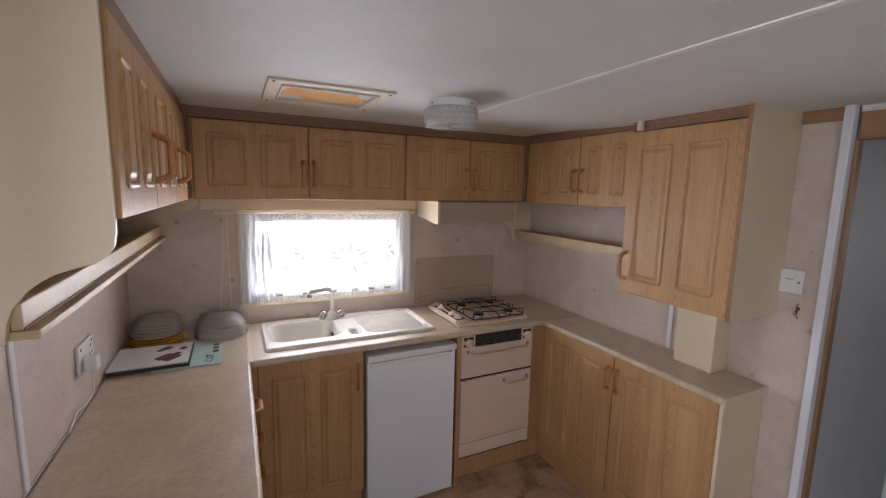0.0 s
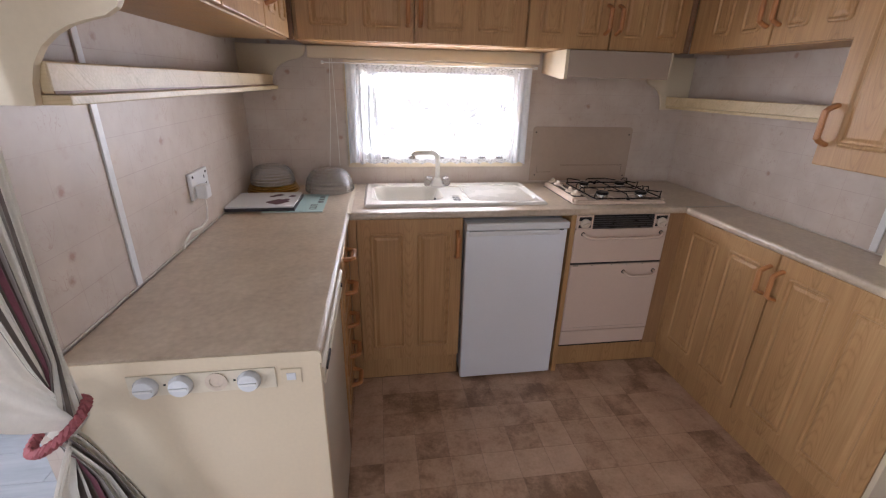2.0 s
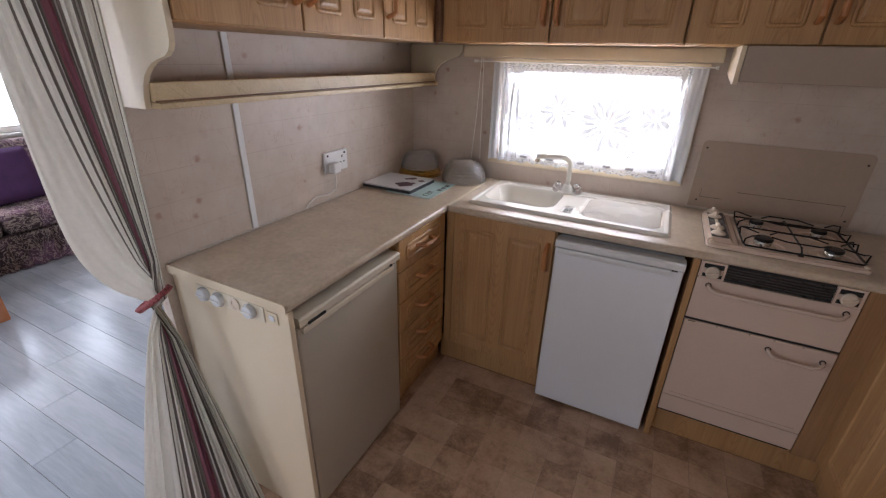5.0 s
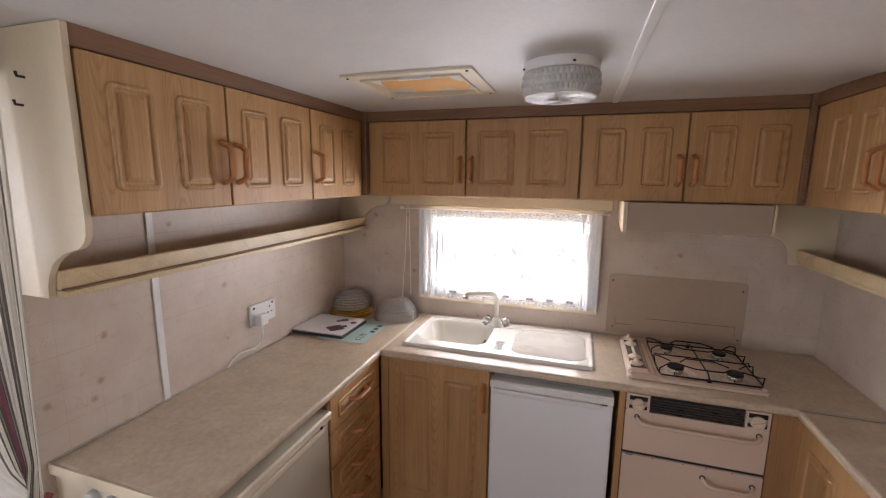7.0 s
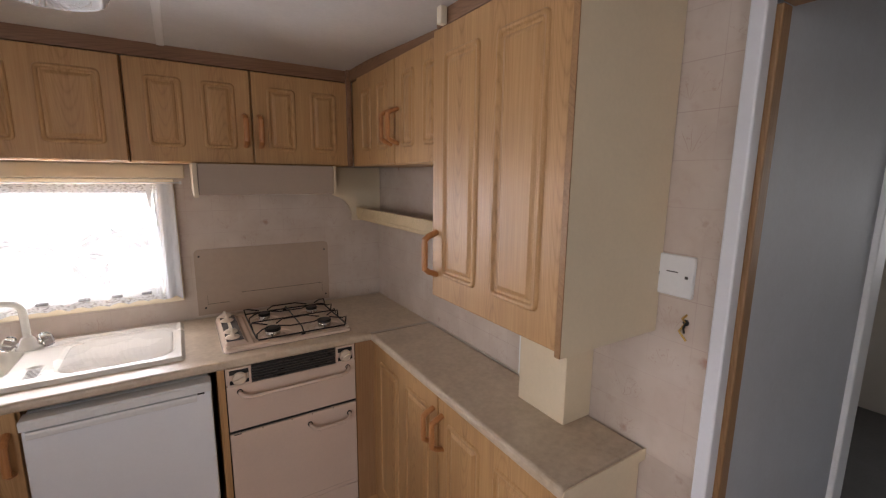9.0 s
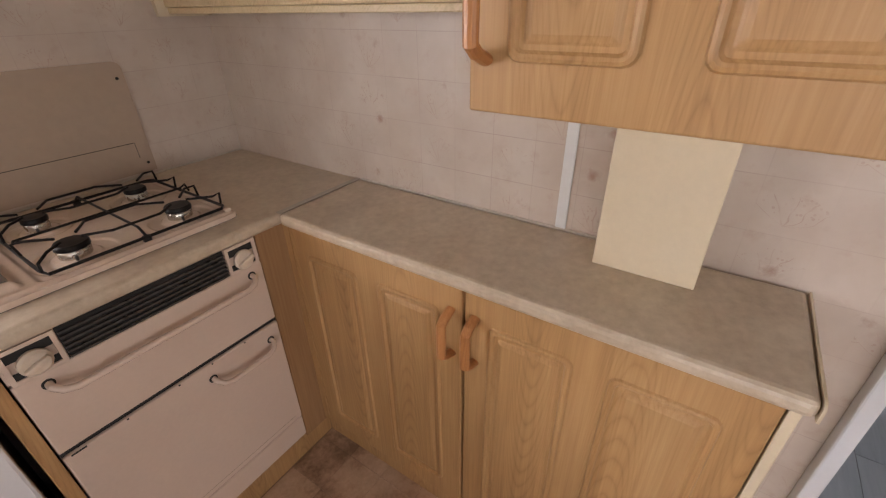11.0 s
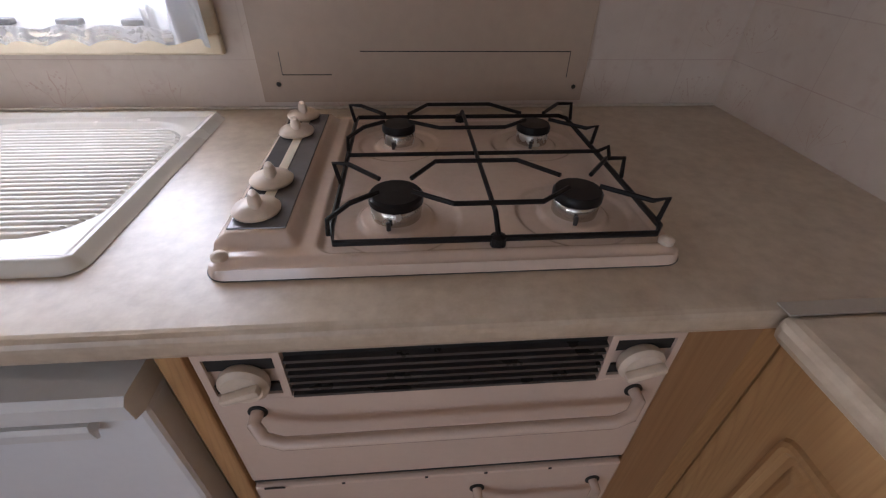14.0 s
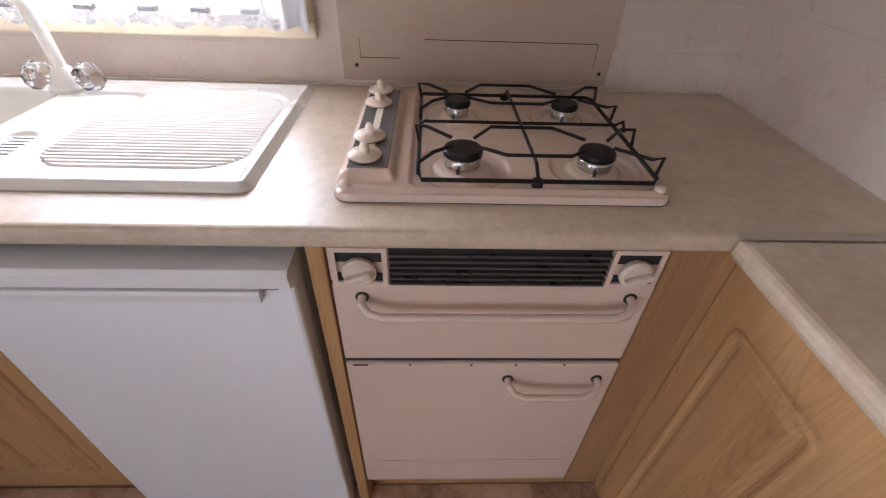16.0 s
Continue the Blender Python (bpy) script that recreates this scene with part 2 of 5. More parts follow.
def wall_print():
    """Cream panel printed with faint tiles and small sprigs."""
    n = Nodes("sprigged_tile_panel", 0.42)
    vec = n.coords(vary=False, world=True)
    sep = n.add("SeparateXYZ", Vector=vec)
    run = n.maths("ADD", sep.outputs[0], sep.outputs[1])
    flat = n.add("CombineXYZ", X=run, Y=sep.outputs[2], Z=0.0).outputs[0]
    brick = n.add("TexBrick", Vector=flat, Scale=1.0, Mortar_Size=0.0011, Mortar_Smooth=0.4, Brick_Width=0.098, Row_Height=0.098)
    brick.offset, brick.squash = 0.0, 1.0
    brick.inputs["Color1"].default_value = (0.1, 0.1, 0.1, 1)
    brick.inputs["Color2"].default_value = (0.9, 0.9, 0.9, 1)
    line = brick.outputs["Fac"]
    level = n.maths("LESS_THAN", n.maths("ABSOLUTE", n.maths("SUBTRACT", n.maths("FRACT", n.maths("ADD", n.maths("DIVIDE", sep.outputs[2], 0.098), 0.5)), 0.5)), 0.016)
    broken = n.maths("MULTIPLY", line, n.maths("ADD", n.ramp(n.noise(vec, 5.0, 2.0), (0.36, 0.05), (0.60, 0.42)), n.maths("MULTIPLY", level, 0.18)))
    cloud = n.noise(vec, 7.0, 4.0, 0.6)
    base = n.ramp(cloud, (0.3, (0.535, 0.435, 0.362)), (0.7, (0.635, 0.545, 0.472)))
    tone = n.maths("MULTIPLY", n.maths("SUBTRACT", n.add("SeparateColor", Color=brick.outputs["Color"]).outputs[0], 0.5), 0.10)
    base = n.mix(n.maths("ADD", 0.05, tone, clamp=True), base, (0.48, 0.38, 0.33))
    base = n.mix(broken, base, (0.42, 0.30, 0.255))
    wob = n.maths("MULTIPLY", n.maths("SUBTRACT", n.noise(flat, 14.0, 2.0), 0.5), 0.05)
    gx = n.maths("DIVIDE", n.maths("ADD", run, wob), 0.098)
    gz = n.maths("DIVIDE", n.maths("ADD", sep.outputs[2], wob), 0.098)
    parity = n.maths("MODULO", n.maths("ADD", n.maths("FLOOR", n.maths("DIVIDE", run, 0.098)), n.maths("MULTIPLY", n.maths("FLOOR", n.maths("DIVIDE", sep.outputs[2], 0.098)), 3.0)), 5.0)
    chosen = n.maths("MAXIMUM", n.maths("COMPARE", parity, 1.0, 0.1), n.maths("COMPARE", parity, 3.0, 0.1))
    dx = n.maths("SUBTRACT", n.maths("FRACT", gx), 0.5)
    dz = n.maths("SUBTRACT", n.maths("FRACT", gz), 0.14)
    turn = n.maths("ARCTAN2", dx, dz)
    reach = n.maths("SQRT", n.maths("ADD", n.maths("MULTIPLY", dx, dx), n.maths("MULTIPLY", dz, dz)))
    spoke = n.maths("ABSOLUTE", n.maths("SUBTRACT", n.maths("FRACT", n.maths("MULTIPLY_ADD", turn, 2.1, 0.5)), 0.5))
    stem = n.maths("LESS_THAN", n.maths("MULTIPLY", spoke, reach), 0.018)
    fan = n.maths("MULTIPLY", n.maths("LESS_THAN", n.maths("ABSOLUTE", turn), 0.95), n.maths("LESS_THAN", reach, 0.62))
    dots = n.add("TexVoronoi", Vector=flat, Scale=125.0, Randomness=0.95)
    bloom = n.maths("MULTIPLY", n.maths("MULTIPLY", n.maths("LESS_THAN", dots.outputs["Distance"], 0.28), 0.5), n.maths("GREATER_THAN", reach, 0.26))
    drawn = n.maths("MULTIPLY", n.maths("MULTIPLY", n.maths("MAXIMUM", n.maths("MULTIPLY", stem, 0.55), bloom), fan), chosen)
    fade = n.ramp(n.noise(flat, 26.0, 2.0), (0.36, 0.0), (0.58, 0.75))
    base = n.mix(n.maths("MULTIPLY", drawn, fade), base, (0.42, 0.25, 0.185))
    smudge = n.ramp(n.noise(flat, 24.0, 3.0, 0.6), (0.58, 0.0), (0.74, 0.42))
    base = n.mix(smudge, base, (0.47, 0.32, 0.255))
    spot = n.add("TexVoronoi", Vector=flat, Scale=10.0, Randomness=1.0)
    ragged = n.maths("MULTIPLY_ADD", n.maths("SUBTRACT", n.noise(flat, 90.0, 2.0), 0.5), 0.12, spot.outputs["Distance"])
    some = n.maths("GREATER_THAN", n.add("SeparateColor", Color=spot.outputs["Color"]).outputs[0], 0.22)
    petal = n.maths("MULTIPLY", n.maths("MULTIPLY", n.maths("SUBTRACT", 0.15, ragged), 10.0, clamp=True), some)
    base = n.mix(n.maths("MULTIPLY", petal, 0.82), base, (0.38, 0.205, 0.145))
    halo = n.maths("MULTIPLY", n.maths("MULTIPLY", n.maths("SUBTRACT", 0.30, ragged), 4.0, clamp=True), n.maths("MULTIPLY", some, n.ramp(n.noise(flat, 45.0, 2.0, 0.5, 1.5), (0.5, 0.0), (0.6, 0.35))))
    base = n.mix(halo, base, (0.41, 0.305, 0.23))
    n.colour(base)
    n.put(n.bsdf.inputs["Roughness"], n.maths("MULTIPLY_ADD", cloud, 0.2, 0.34))
    n.bump(n.maths("SUBTRACT", 1.0, line), 0.15, 0.0008)
    return n.mat


def plain_wall(name, col, rough=0.6):
    return worn(name, col, rough, amount=0.07, scale=3.0, fine=180.0, bump=0.08)


def tile_print():
    n = Nodes("brown_floor_tile", 0.42)
    info = n.add("ObjectInfo").outputs["Random"]
    vec = n.coords()
    a = n.noise(vec, 16.0, 5.0, 0.7)
    b = n.noise(vec, 90.0, 3.0, 0.6)
    wide = n.noise(n.coords(vary=False, world=True), 5.5, 3.0, 0.6)
    val = n.maths("MULTIPLY_ADD", info, 0.13, n.maths("MULTIPLY_ADD", b, 0.18, n.maths("MULTIPLY_ADD", wide, 0.46, n.maths("MULTIPLY", a, 0.28))))
    n.colour(n.ramp(val, (0.41, (0.27, 0.162, 0.10)), (0.53, (0.53, 0.345, 0.228)), (0.68, (0.68, 0.48, 0.34))))
    n.put(n.bsdf.inputs["Roughness"], n.maths("MULTIPLY_ADD", a, 0.3, 0.25))
    n.bump(a, 0.15, 0.001)
    return n.mat


def plank_print():
    n = Nodes("grey_plank_glare_tint", 0.20)
    info = n.add("ObjectInfo").outputs["Random"]
    vec = n.coords((0.10, 1, 1))
    a = n.noise(vec, 12.0, 5.0, 0.65, 0.5)
    b = n.noise(vec, 90.0, 2.0, 0.6)
    val = n.maths("MULTIPLY_ADD", info, 0.22, n.maths("MULTIPLY_ADD", b, 0.25, n.maths("MULTIPLY", a, 0.6)))
    # Grey planks, tinted blue and lightened to carry the windows' glare.
    n.colour(n.ramp(val, (0.3, (0.34, 0.385, 0.43)), (0.55, (0.47, 0.52, 0.57)), (0.8, (0.60, 0.64, 0.68))))
    n.bump(b, 0.1, 0.0006)
    return n.mat


def paisley():
    n = Nodes("dark_paisley_cloth", 0.95)
    vec = n.coords(vary=False, world=True)
    swirl = n.noise(vec, 11.0, 3.0, 0.6, 2.5)
    leaf = n.maths("ABSOLUTE", n.maths("SUBTRACT", n.maths("FRACT", n.maths("MULTIPLY", swirl, 5.0)), 0.5))
    tint = n.noise(vec, 6.0, 2.0)
    base = n.ramp(leaf, (0.10, (0.30, 0.25, 0.21)), (0.20, (0.09, 0.05, 0.06)), (0.42, (0.045, 0.032, 0.034)))
    n.colour(n.mix(n.ramp(tint, (0.45, 0.0), (0.65, 0.6)), base, (0.19, 0.09, 0.17), "SCREEN"))
    n.bump(n.noise(vec, 300.0, 2.0), 0.4, 0.001)
    return n.mat


def drape():
    """Cream drape with woven brown and plum stripes down its length."""
    n = Nodes("striped_drape_cloth", 0.9)
    uv = n.add("UVMap").outputs[0]
    u = n.add("SeparateXYZ", Vector=uv).outputs[0]
    node = n.add("ValToRGB", Fac=u)
    node.color_ramp.interpolation = "CONSTANT"
    el = node.color_ramp.elements
    cream, brown, plum, grey = (0.76, 0.72, 0.64), (0.17, 0.14, 0.12), (0.26, 0.10, 0.125), (0.45, 0.42, 0.39)
    stops = [(0.309, brown), (0.331, cream), (0.39, brown), (0.419, cream), (0.479, brown), (0.506, grey), (0.518, brown), (0.55, plum), (0.638, brown), (0.659, grey), (0.675, brown), (0.705, cream), (0.796, brown), (0.823, grey), (0.836, brown), (0.867, cream), (0.943, brown), (0.96, cream)]
    el.remove(el[1])
    el[0].position, el[0].color = 0.0, (*cream, 1)
    for p, c in stops:
        el.new(p).color = (*c, 1)
    vec = n.coords(vary=False, world=True)
    weave = n.noise(vec, 260.0, 3.0, 0.6)
    chen = n.noise(vec, 70.0, 3.0, 0.7)
    speck = n.ramp(chen, (0.35, 0.80), (0.65, 1.0))
    col = n.mix(0.3, node.outputs[0], speck, "MULTIPLY")
    n.colour(col)
    n.bump(weave, 0.15, 0.001)
    cloth = n.add("BsdfTranslucent", Color=col)
    blend = n.tree.nodes.new("ShaderNodeMixShader")
    blend.inputs[0].default_value = 0.34
    n.tree.links.new(n.bsdf.outputs[0], blend.inputs[1])
    n.tree.links.new(cloth.outputs[0], blend.inputs[2])
    n.tree.links.new(blend.outputs[0], n.out.inputs[0])
    return n.mat


def sheer(name, col, cover, lace=False, through_light=0.6):
    n = Nodes(name, 0.9)
    n.colour(col)
    cloth = n.add("BsdfTranslucent", Color=col)
    solid = n.tree.nodes.new("ShaderNodeMixShader")
    solid.inputs[0].default_value = through_light
    n.tree.links.new(n.bsdf.outputs[0], solid.inputs[1])
    n.tree.links.new(cloth.outputs[0], solid.inputs[2])
    hole = n.add("BsdfTransparent")
    blend = n.tree.nodes.new("ShaderNodeMixShader")
    if lace:
        uv = n.add("UVMap").outputs[0]
        at = n.add("SeparateXYZ", Vector=uv)
        flower = 0.0
        for cu, cv, size, petals, twist in ((0.20, 0.42, 0.075, 2.0, 0.6), (0.37, 0.56, 0.105, 3.0, 0.2), (0.61, 0.46, 0.145, 4.0, 0.9), (0.83, 0.55, 0.085, 2.0, 1.4), (0.74, 0.26, 0.06, 2.0, 0.4), (0.48, 0.22, 0.06, 3.0, 0.0)):
            px = n.maths("SUBTRACT", at.outputs[0], cu)
            pz = n.maths("MULTIPLY", n.maths("SUBTRACT", at.outputs[1], cv), 0.52)
            far = n.maths("SQRT", n.maths("ADD", n.maths("MULTIPLY", px, px), n.maths("MULTIPLY", pz, pz)))
            turn = n.maths("MULTIPLY_ADD", n.maths("ARCTAN2", pz, px), petals, twist)
            lobe = n.maths("ABSOLUTE", n.maths("COSINE", turn))
            leaf = n.maths("MULTIPLY", n.maths("SUBTRACT", n.maths("MULTIPLY", n.maths("POWER", lobe, 0.35), size), far), 90.0, clamp=True)
            vein = n.maths("MULTIPLY", n.maths("SUBTRACT", lobe, 0.993), 120.0, clamp=True)
            core = n.maths("MULTIPLY", n.maths("SUBTRACT", size * 0.22, far), 90.0, clamp=True)
            leaf = n.maths("SUBTRACT", n.maths("SUBTRACT", leaf, vein, clamp=True), core, clamp=True)
            flower = n.maths("MAXIMUM", flower, leaf)
        flower = n.maths("MULTIPLY", flower, n.ramp(n.noise(uv, 40.0, 2.0, 0.5, 1.2), (0.36, 0.90), (0.48, 0.965)))
        sep = n.add("SeparateXYZ", Vector=uv)
        along, up = sep.outputs[0], sep.outputs[1]
        wide = n.add("Mapping", Vector=uv)
        wide.inputs["Scale"].default_value = (46.0, 1.3, 1)
        bunch = n.ramp(n.noise(wide.outputs[0], 1.0, 2.0), (0.40, 0.15), (0.56, 1.0))
        rim = n.maths("MAXIMUM", n.maths("LESS_THAN", along, 0.17), n.maths("GREATER_THAN", along, 0.90))
        fringe = n.ramp(n.noise(uv, 75.0, 2.0), (0.40, 0.25), (0.52, 1.0))
        hem = n.maths("MULTIPLY", n.maths("MAXIMUM", n.maths("LESS_THAN", up, 0.045), n.maths("GREATER_THAN", up, 0.93)), fringe)
        side = n.maths("MAXIMUM", n.maths("MULTIPLY", rim, bunch), n.maths("MAXIMUM", n.maths("LESS_THAN", along, 0.045), n.maths("GREATER_THAN", along, 0.945)))
        thick = n.maths("MAXIMUM", n.maths("MAXIMUM", flower, hem), side)
        solidity = n.maths("MULTIPLY_ADD", thick, 0.992 - cover, cover, clamp=True)
        n.put(blend.inputs[0], solidity)
    else:
        blend.inputs[0].default_value = cover
    n.tree.links.new(hole.outputs[0], blend.inputs[1])
    n.tree.links.new(solid.outputs[0], blend.inputs[2])
    n.tree.links.new(blend.outputs[0], n.out.inputs[0])
    return n.mat


def glass(name, col=(1, 1, 1), rough=0.0, clear=1.0):
    n = Nodes(name, rough)
    n.colour(col)
    n.bsdf.inputs["Transmission Weight"].default_value = clear
    n.bsdf.inputs["IOR"].default_value = 1.47
    return n.mat


LAMINATE, WALL, TILE, PLANK, PAISLEY, DRAPE = laminate(), wall_print(), tile_print(), plank_print(), paisley(), drape()
CEILING = worn("ceiling_vinyl", (0.66, 0.65, 0.64), 0.6, amount=0.09, scale=5.0, fine=90.0, bump=0.25)
LOUNGEWALL = plain_wall("pale_wall_panel", (0.72, 0.68, 0.63))
GROUT = worn("floor_joint", (0.34, 0.23, 0.165), 0.6, amount=0.2)
GROUT_G = worn("plank_joint", (0.16, 0.16, 0.16), 0.6, amount=0.2)
DOMEGLASS = glass("ribbed_glass", (0.985, 0.985, 0.975), 0.03, 0.90)
LACE = sheer("lace_net", (0.72, 0.73, 0.75), 0.28, lace=True, through_light=0.028)
NET = sheer("cream_voile", (0.84, 0.80, 0.70), 0.97, through_light=0.035)
GLASS, CUTGLASS = glass("clear_glass"), glass("cut_glass", (0.93, 0.935, 0.93), 0.10, 0.66)
CRYSTAL = glass("clear_acrylic", (0.95, 0.97, 1.0), 0.05)
GRASS = worn("grass", (0.07, 0.11, 0.035), 0.9, amount=0.4, scale=2.0, fine=40.0)

# ---- mesh helpers ----


def box(bm, x0, x1, y0, y1, z0, z1, bevel=0.0, seg=2):
    verts = [bm.verts.new((x, y, z)) for x in (x0, x1) for y in (y0, y1) for z in (z0, z1)]
    quads = ((0, 1, 3, 2), (4, 6, 7, 5), (0, 4, 5, 1), (2, 3, 7, 6), (0, 2, 6, 4), (1, 5, 7, 3))
    faces = [bm.faces.new([verts[i] for i in q]) for q in quads]
    if bevel:
        edges = list({e for f in faces for e in f.edges})
        bmesh.ops.bevel(bm, geom=edges, offset=bevel, segments=seg, affect="EDGES", profile=0.5)
    return bm


def boxes(*rows, bevel=0.0):
    bm = bmesh.new()
    for r in rows:
        box(bm, *r, bevel=bevel)
    return bm


def tube(bm, pts, r, seg=8, closed=False, flat=1.0):
    pts = [Vector(p) for p in pts]
    n = len(pts)
    rings, side = [], None
    for i, p in enumerate(pts):
        a = pts[(i - 1) % n] if closed or i else p
        b = pts[(i + 1) % n] if closed or i < n - 1 else p
        d = (b - a).normalized()
        if side is None:
            side = d.cross(Vector((0, 0, 1)) if abs(d.z) < 0.9 else Vector((1, 0, 0)))
        side = (side - d * side.dot(d)).normalized()
        up = d.cross(side)
        rings.append([bm.verts.new(p + r * (math.cos(2 * math.pi * k / seg) * side * flat + math.sin(2 * math.pi * k / seg) * up)) for k in range(seg)])
    for i in range(n if closed else n - 1):
        a, b = rings[i], rings[(i + 1) % n]
        for k in range(seg):
            bm.faces.new((a[k], a[(k + 1) % seg], b[(k + 1) % seg], b[k]))
    if not closed:
        bm.faces.new(rings[0][::-1])
        bm.faces.new(rings[-1])
    return bm


def lathe(bm, profile, centre=(0, 0, 0), seg=32, wave=0.0, waves=0):
    """Turn a profile of (radius, height) about the upright axis."""
    cx, cy, cz = centre
    rings = []
    for r, h in profile:
        ring = []
        for k in range(seg):
            a = 2 * math.pi * k / seg
            rr = r * (1 + wave * math.cos(waves * a)) if waves else r
            ring.append(bm.verts.new((cx + rr * math.cos(a), cy + rr * math.sin(a), cz + h)))
        rings.append(ring)
    for a, b in zip(rings, rings[1:]):
        for k in range(seg):
            bm.faces.new((a[k], a[(k + 1) % seg], b[(k + 1) % seg], b[k]))
    if profile[0][0] > 1e-4:
        bm.faces.new(rings[0][::-1])
    if profile[-1][0] > 1e-4:
        bm.faces.new(rings[-1])
    return bm


def prism(bm, outline, axis, a, b):
    """Push a flat outline along an axis, from a to b."""
    def at(p, q, w):
        return {"x": (w, p, q), "y": (p, w, q), "z": (p, q, w)}[axis]
    lo = [bm.verts.new(at(p, q, a)) for p, q in outline]
    hi = [bm.verts.new(at(p, q, b)) for p, q in outline]
    n = len(outline)
    bm.faces.new(lo[::-1])
    bm.faces.new(hi)
    for i in range(n):
        bm.faces.new((lo[i], lo[(i + 1) % n], hi[(i + 1) % n], hi[i]))
    return bm


def field(bm, x0, x1, y0, y1, nx, ny, height, uv=False):
    """A sheet over a rectangle, with z given by height(x, y)."""
    grid = []
    for j in range(ny + 1):
        y = y0 + (y1 - y0) * j / ny
        grid.append([bm.verts.new((x0 + (x1 - x0) * i / nx, y, height(x0 + (x1 - x0) * i / nx, y))) for i in range(nx + 1)])
    for j in range(ny):
        for i in range(nx):
            bm.faces.new((grid[j][i], grid[j][i + 1], grid[j + 1][i + 1], grid[j + 1][i]))
    return bm


def sheet(place, nu, nv):
    """A cloth with UVs; place(u, v) gives the point."""
    bm = bmesh.new()
    layer = bm.loops.layers.uv.new("UVMap")
    grid = [[bm.verts.new(place(i / nu, j / nv)) for i in range(nu + 1)] for j in range(nv + 1)]
    for j in range(nv):
        for i in range(nu):
            f = bm.faces.new((grid[j][i], grid[j][i + 1], grid[j + 1][i + 1], grid[j + 1][i]))
            for loop, (a, b) in zip(f.loops, ((i, j), (i + 1, j), (i + 1, j + 1), (i, j + 1))):
                loop[layer].uv = (a / nu, b / nv)
            f.smooth = True
    return bm


def mesh_object(name, bm, material, smooth=False):
    bmesh.ops.recalc_face_normals(bm, faces=bm.faces)
    data = bpy.data.meshes.new(name)
    if smooth:
        for f in bm.faces:
            f.smooth = True
    bm.to_mesh(data)
    bm.free()
    data.materials.append(material)
    if smooth:
        data.set_sharp_from_angle(angle=radians(40))
    return new(name, data)


def part(name, bm, material, parent, label="", smooth=False):
    ob = mesh_object(name, bm, material, smooth)
    ob.parent = parent
    if label:
        ob["label"] = label
    return ob


def thing(name, label, category, m=None, group="", kind=""):
    ob = new(name)
    ob.empty_display_size = 0.1
    if m is not None:
        ob.matrix_world = m
    return tagged(ob, label, category, group, kind)


def solid(name, bm, material, label, category, group="", kind="", smooth=False):
    return tagged(mesh_object(name, bm, material, smooth), label, category, group, kind)


def built(name, bm, material, label="", smooth=False):
    ob = mesh_object(name, bm, material, smooth)
    return tagged(ob, label, "", "", "structure")


def text_mesh(words, size, m, depth=0.0005):
    cu = bpy.data.curves.new("lettering", "FONT")
    cu.body, cu.size, cu.extrude = words, size, depth
    tmp = bpy.data.objects.new("lettering", cu)
    scene.collection.objects.link(tmp)
    data = bpy.data.meshes.new_from_object(tmp.evaluated_get(bpy.context.evaluated_depsgraph_get()))
    bm = bmesh.new()
    bm.from_mesh(data)
    bm.transform(m)
    bpy.data.objects.remove(tmp)
    bpy.data.meshes.remove(data)
    bpy.data.curves.remove(cu)
    return bm


# ---- the shell ----
XL, XR, YB, YF = -0.07, 2.185, 2.712, -0.45
TOP, FL = 1.912, 0.016


def ease(v):
    v = min(1.0, max(0.0, v))
    return v * v * (3 - 2 * v)


def ceiling_height(x, y):
    return TOP - 0.028 * ease((x - 1.3) / 0.55) * ease((2.35 - y) / 0.7)


WX0, WX1, WZ0, WZ1 = 0.438, 1.262, 0.998, 1.432
built("wall_back", boxes((-3.5, WX0, YB, YB + 0.06, -0.05, 2.3), (WX1, 5.1, YB, YB + 0.06, -0.05, 2.3), (WX0, WX1, YB, YB + 0.06, -0.05, WZ0), (WX0, WX1, YB, YB + 0.06, WZ1, 2.3)), WALL, "cream tile-print wall panel with small sprigs")
built("wall_left", boxes((XL - 0.04, XL, 1.222, YB, -0.05, 2.3)), WALL, "cream tile-print partition panel with small sprigs")
built("wall_right", boxes((XR, XR + 0.04, 1.071, YB, -0.05, 2.3)), WALL, "cream tile-print wall panel with small sprigs")
built("wall_right_low", boxes((XR, XR + 0.04, YF, 0.36, -0.05, 2.3)), LOUNGEWALL)
# Unseen wall; its two openings are assumed, to let the added daylight in.
built("wall_front", boxes((-3.5, -2.75, YF - 0.06, YF, -0.05, 2.3), (-2.75, -1.05, YF - 0.06, YF, -0.05, 0.9), (-2.75, -1.05, YF - 0.06, YF, 1.75, 2.3), (-1.05, 0.12, YF - 0.06, YF, -0.05, 2.3), (0.12, 0.86, YF - 0.06, YF, 1.87, 2.3), (0.86, 5.1, YF - 0.06, YF, -0.05, 2.3)), LOUNGEWALL)
built("wall_lounge_end", boxes((-3.5, -3.44, YF, -0.05, 0, 2.3), (-3.5, -3.44, -0.05, 2.35, 0, 0.84), (-3.5, -3.44, -0.05, 2.35, 1.62, 2.3), (-3.5, -3.44, 2.35, YB, 0, 2.3)), LOUNGEWALL)
built("wall_room_end", boxes((5.04, 5.1, YF, -0.15, 0, 2.3), (5.04, 5.1, -0.15, 0.75, 0, 0.85), (5.04, 5.1, -0.15, 0.75, 1.75, 2.3), (5.04, 5.1, 0.75, YB, 0, 2.3)), LOUNGEWALL)
built("wall_corridor", boxes((XR + 0.0435, 2.92, 1.040, 1.075, 0, 2.3)), PANEL_SHADED, "plain white panel, its bluish-grey shade put into the colour")
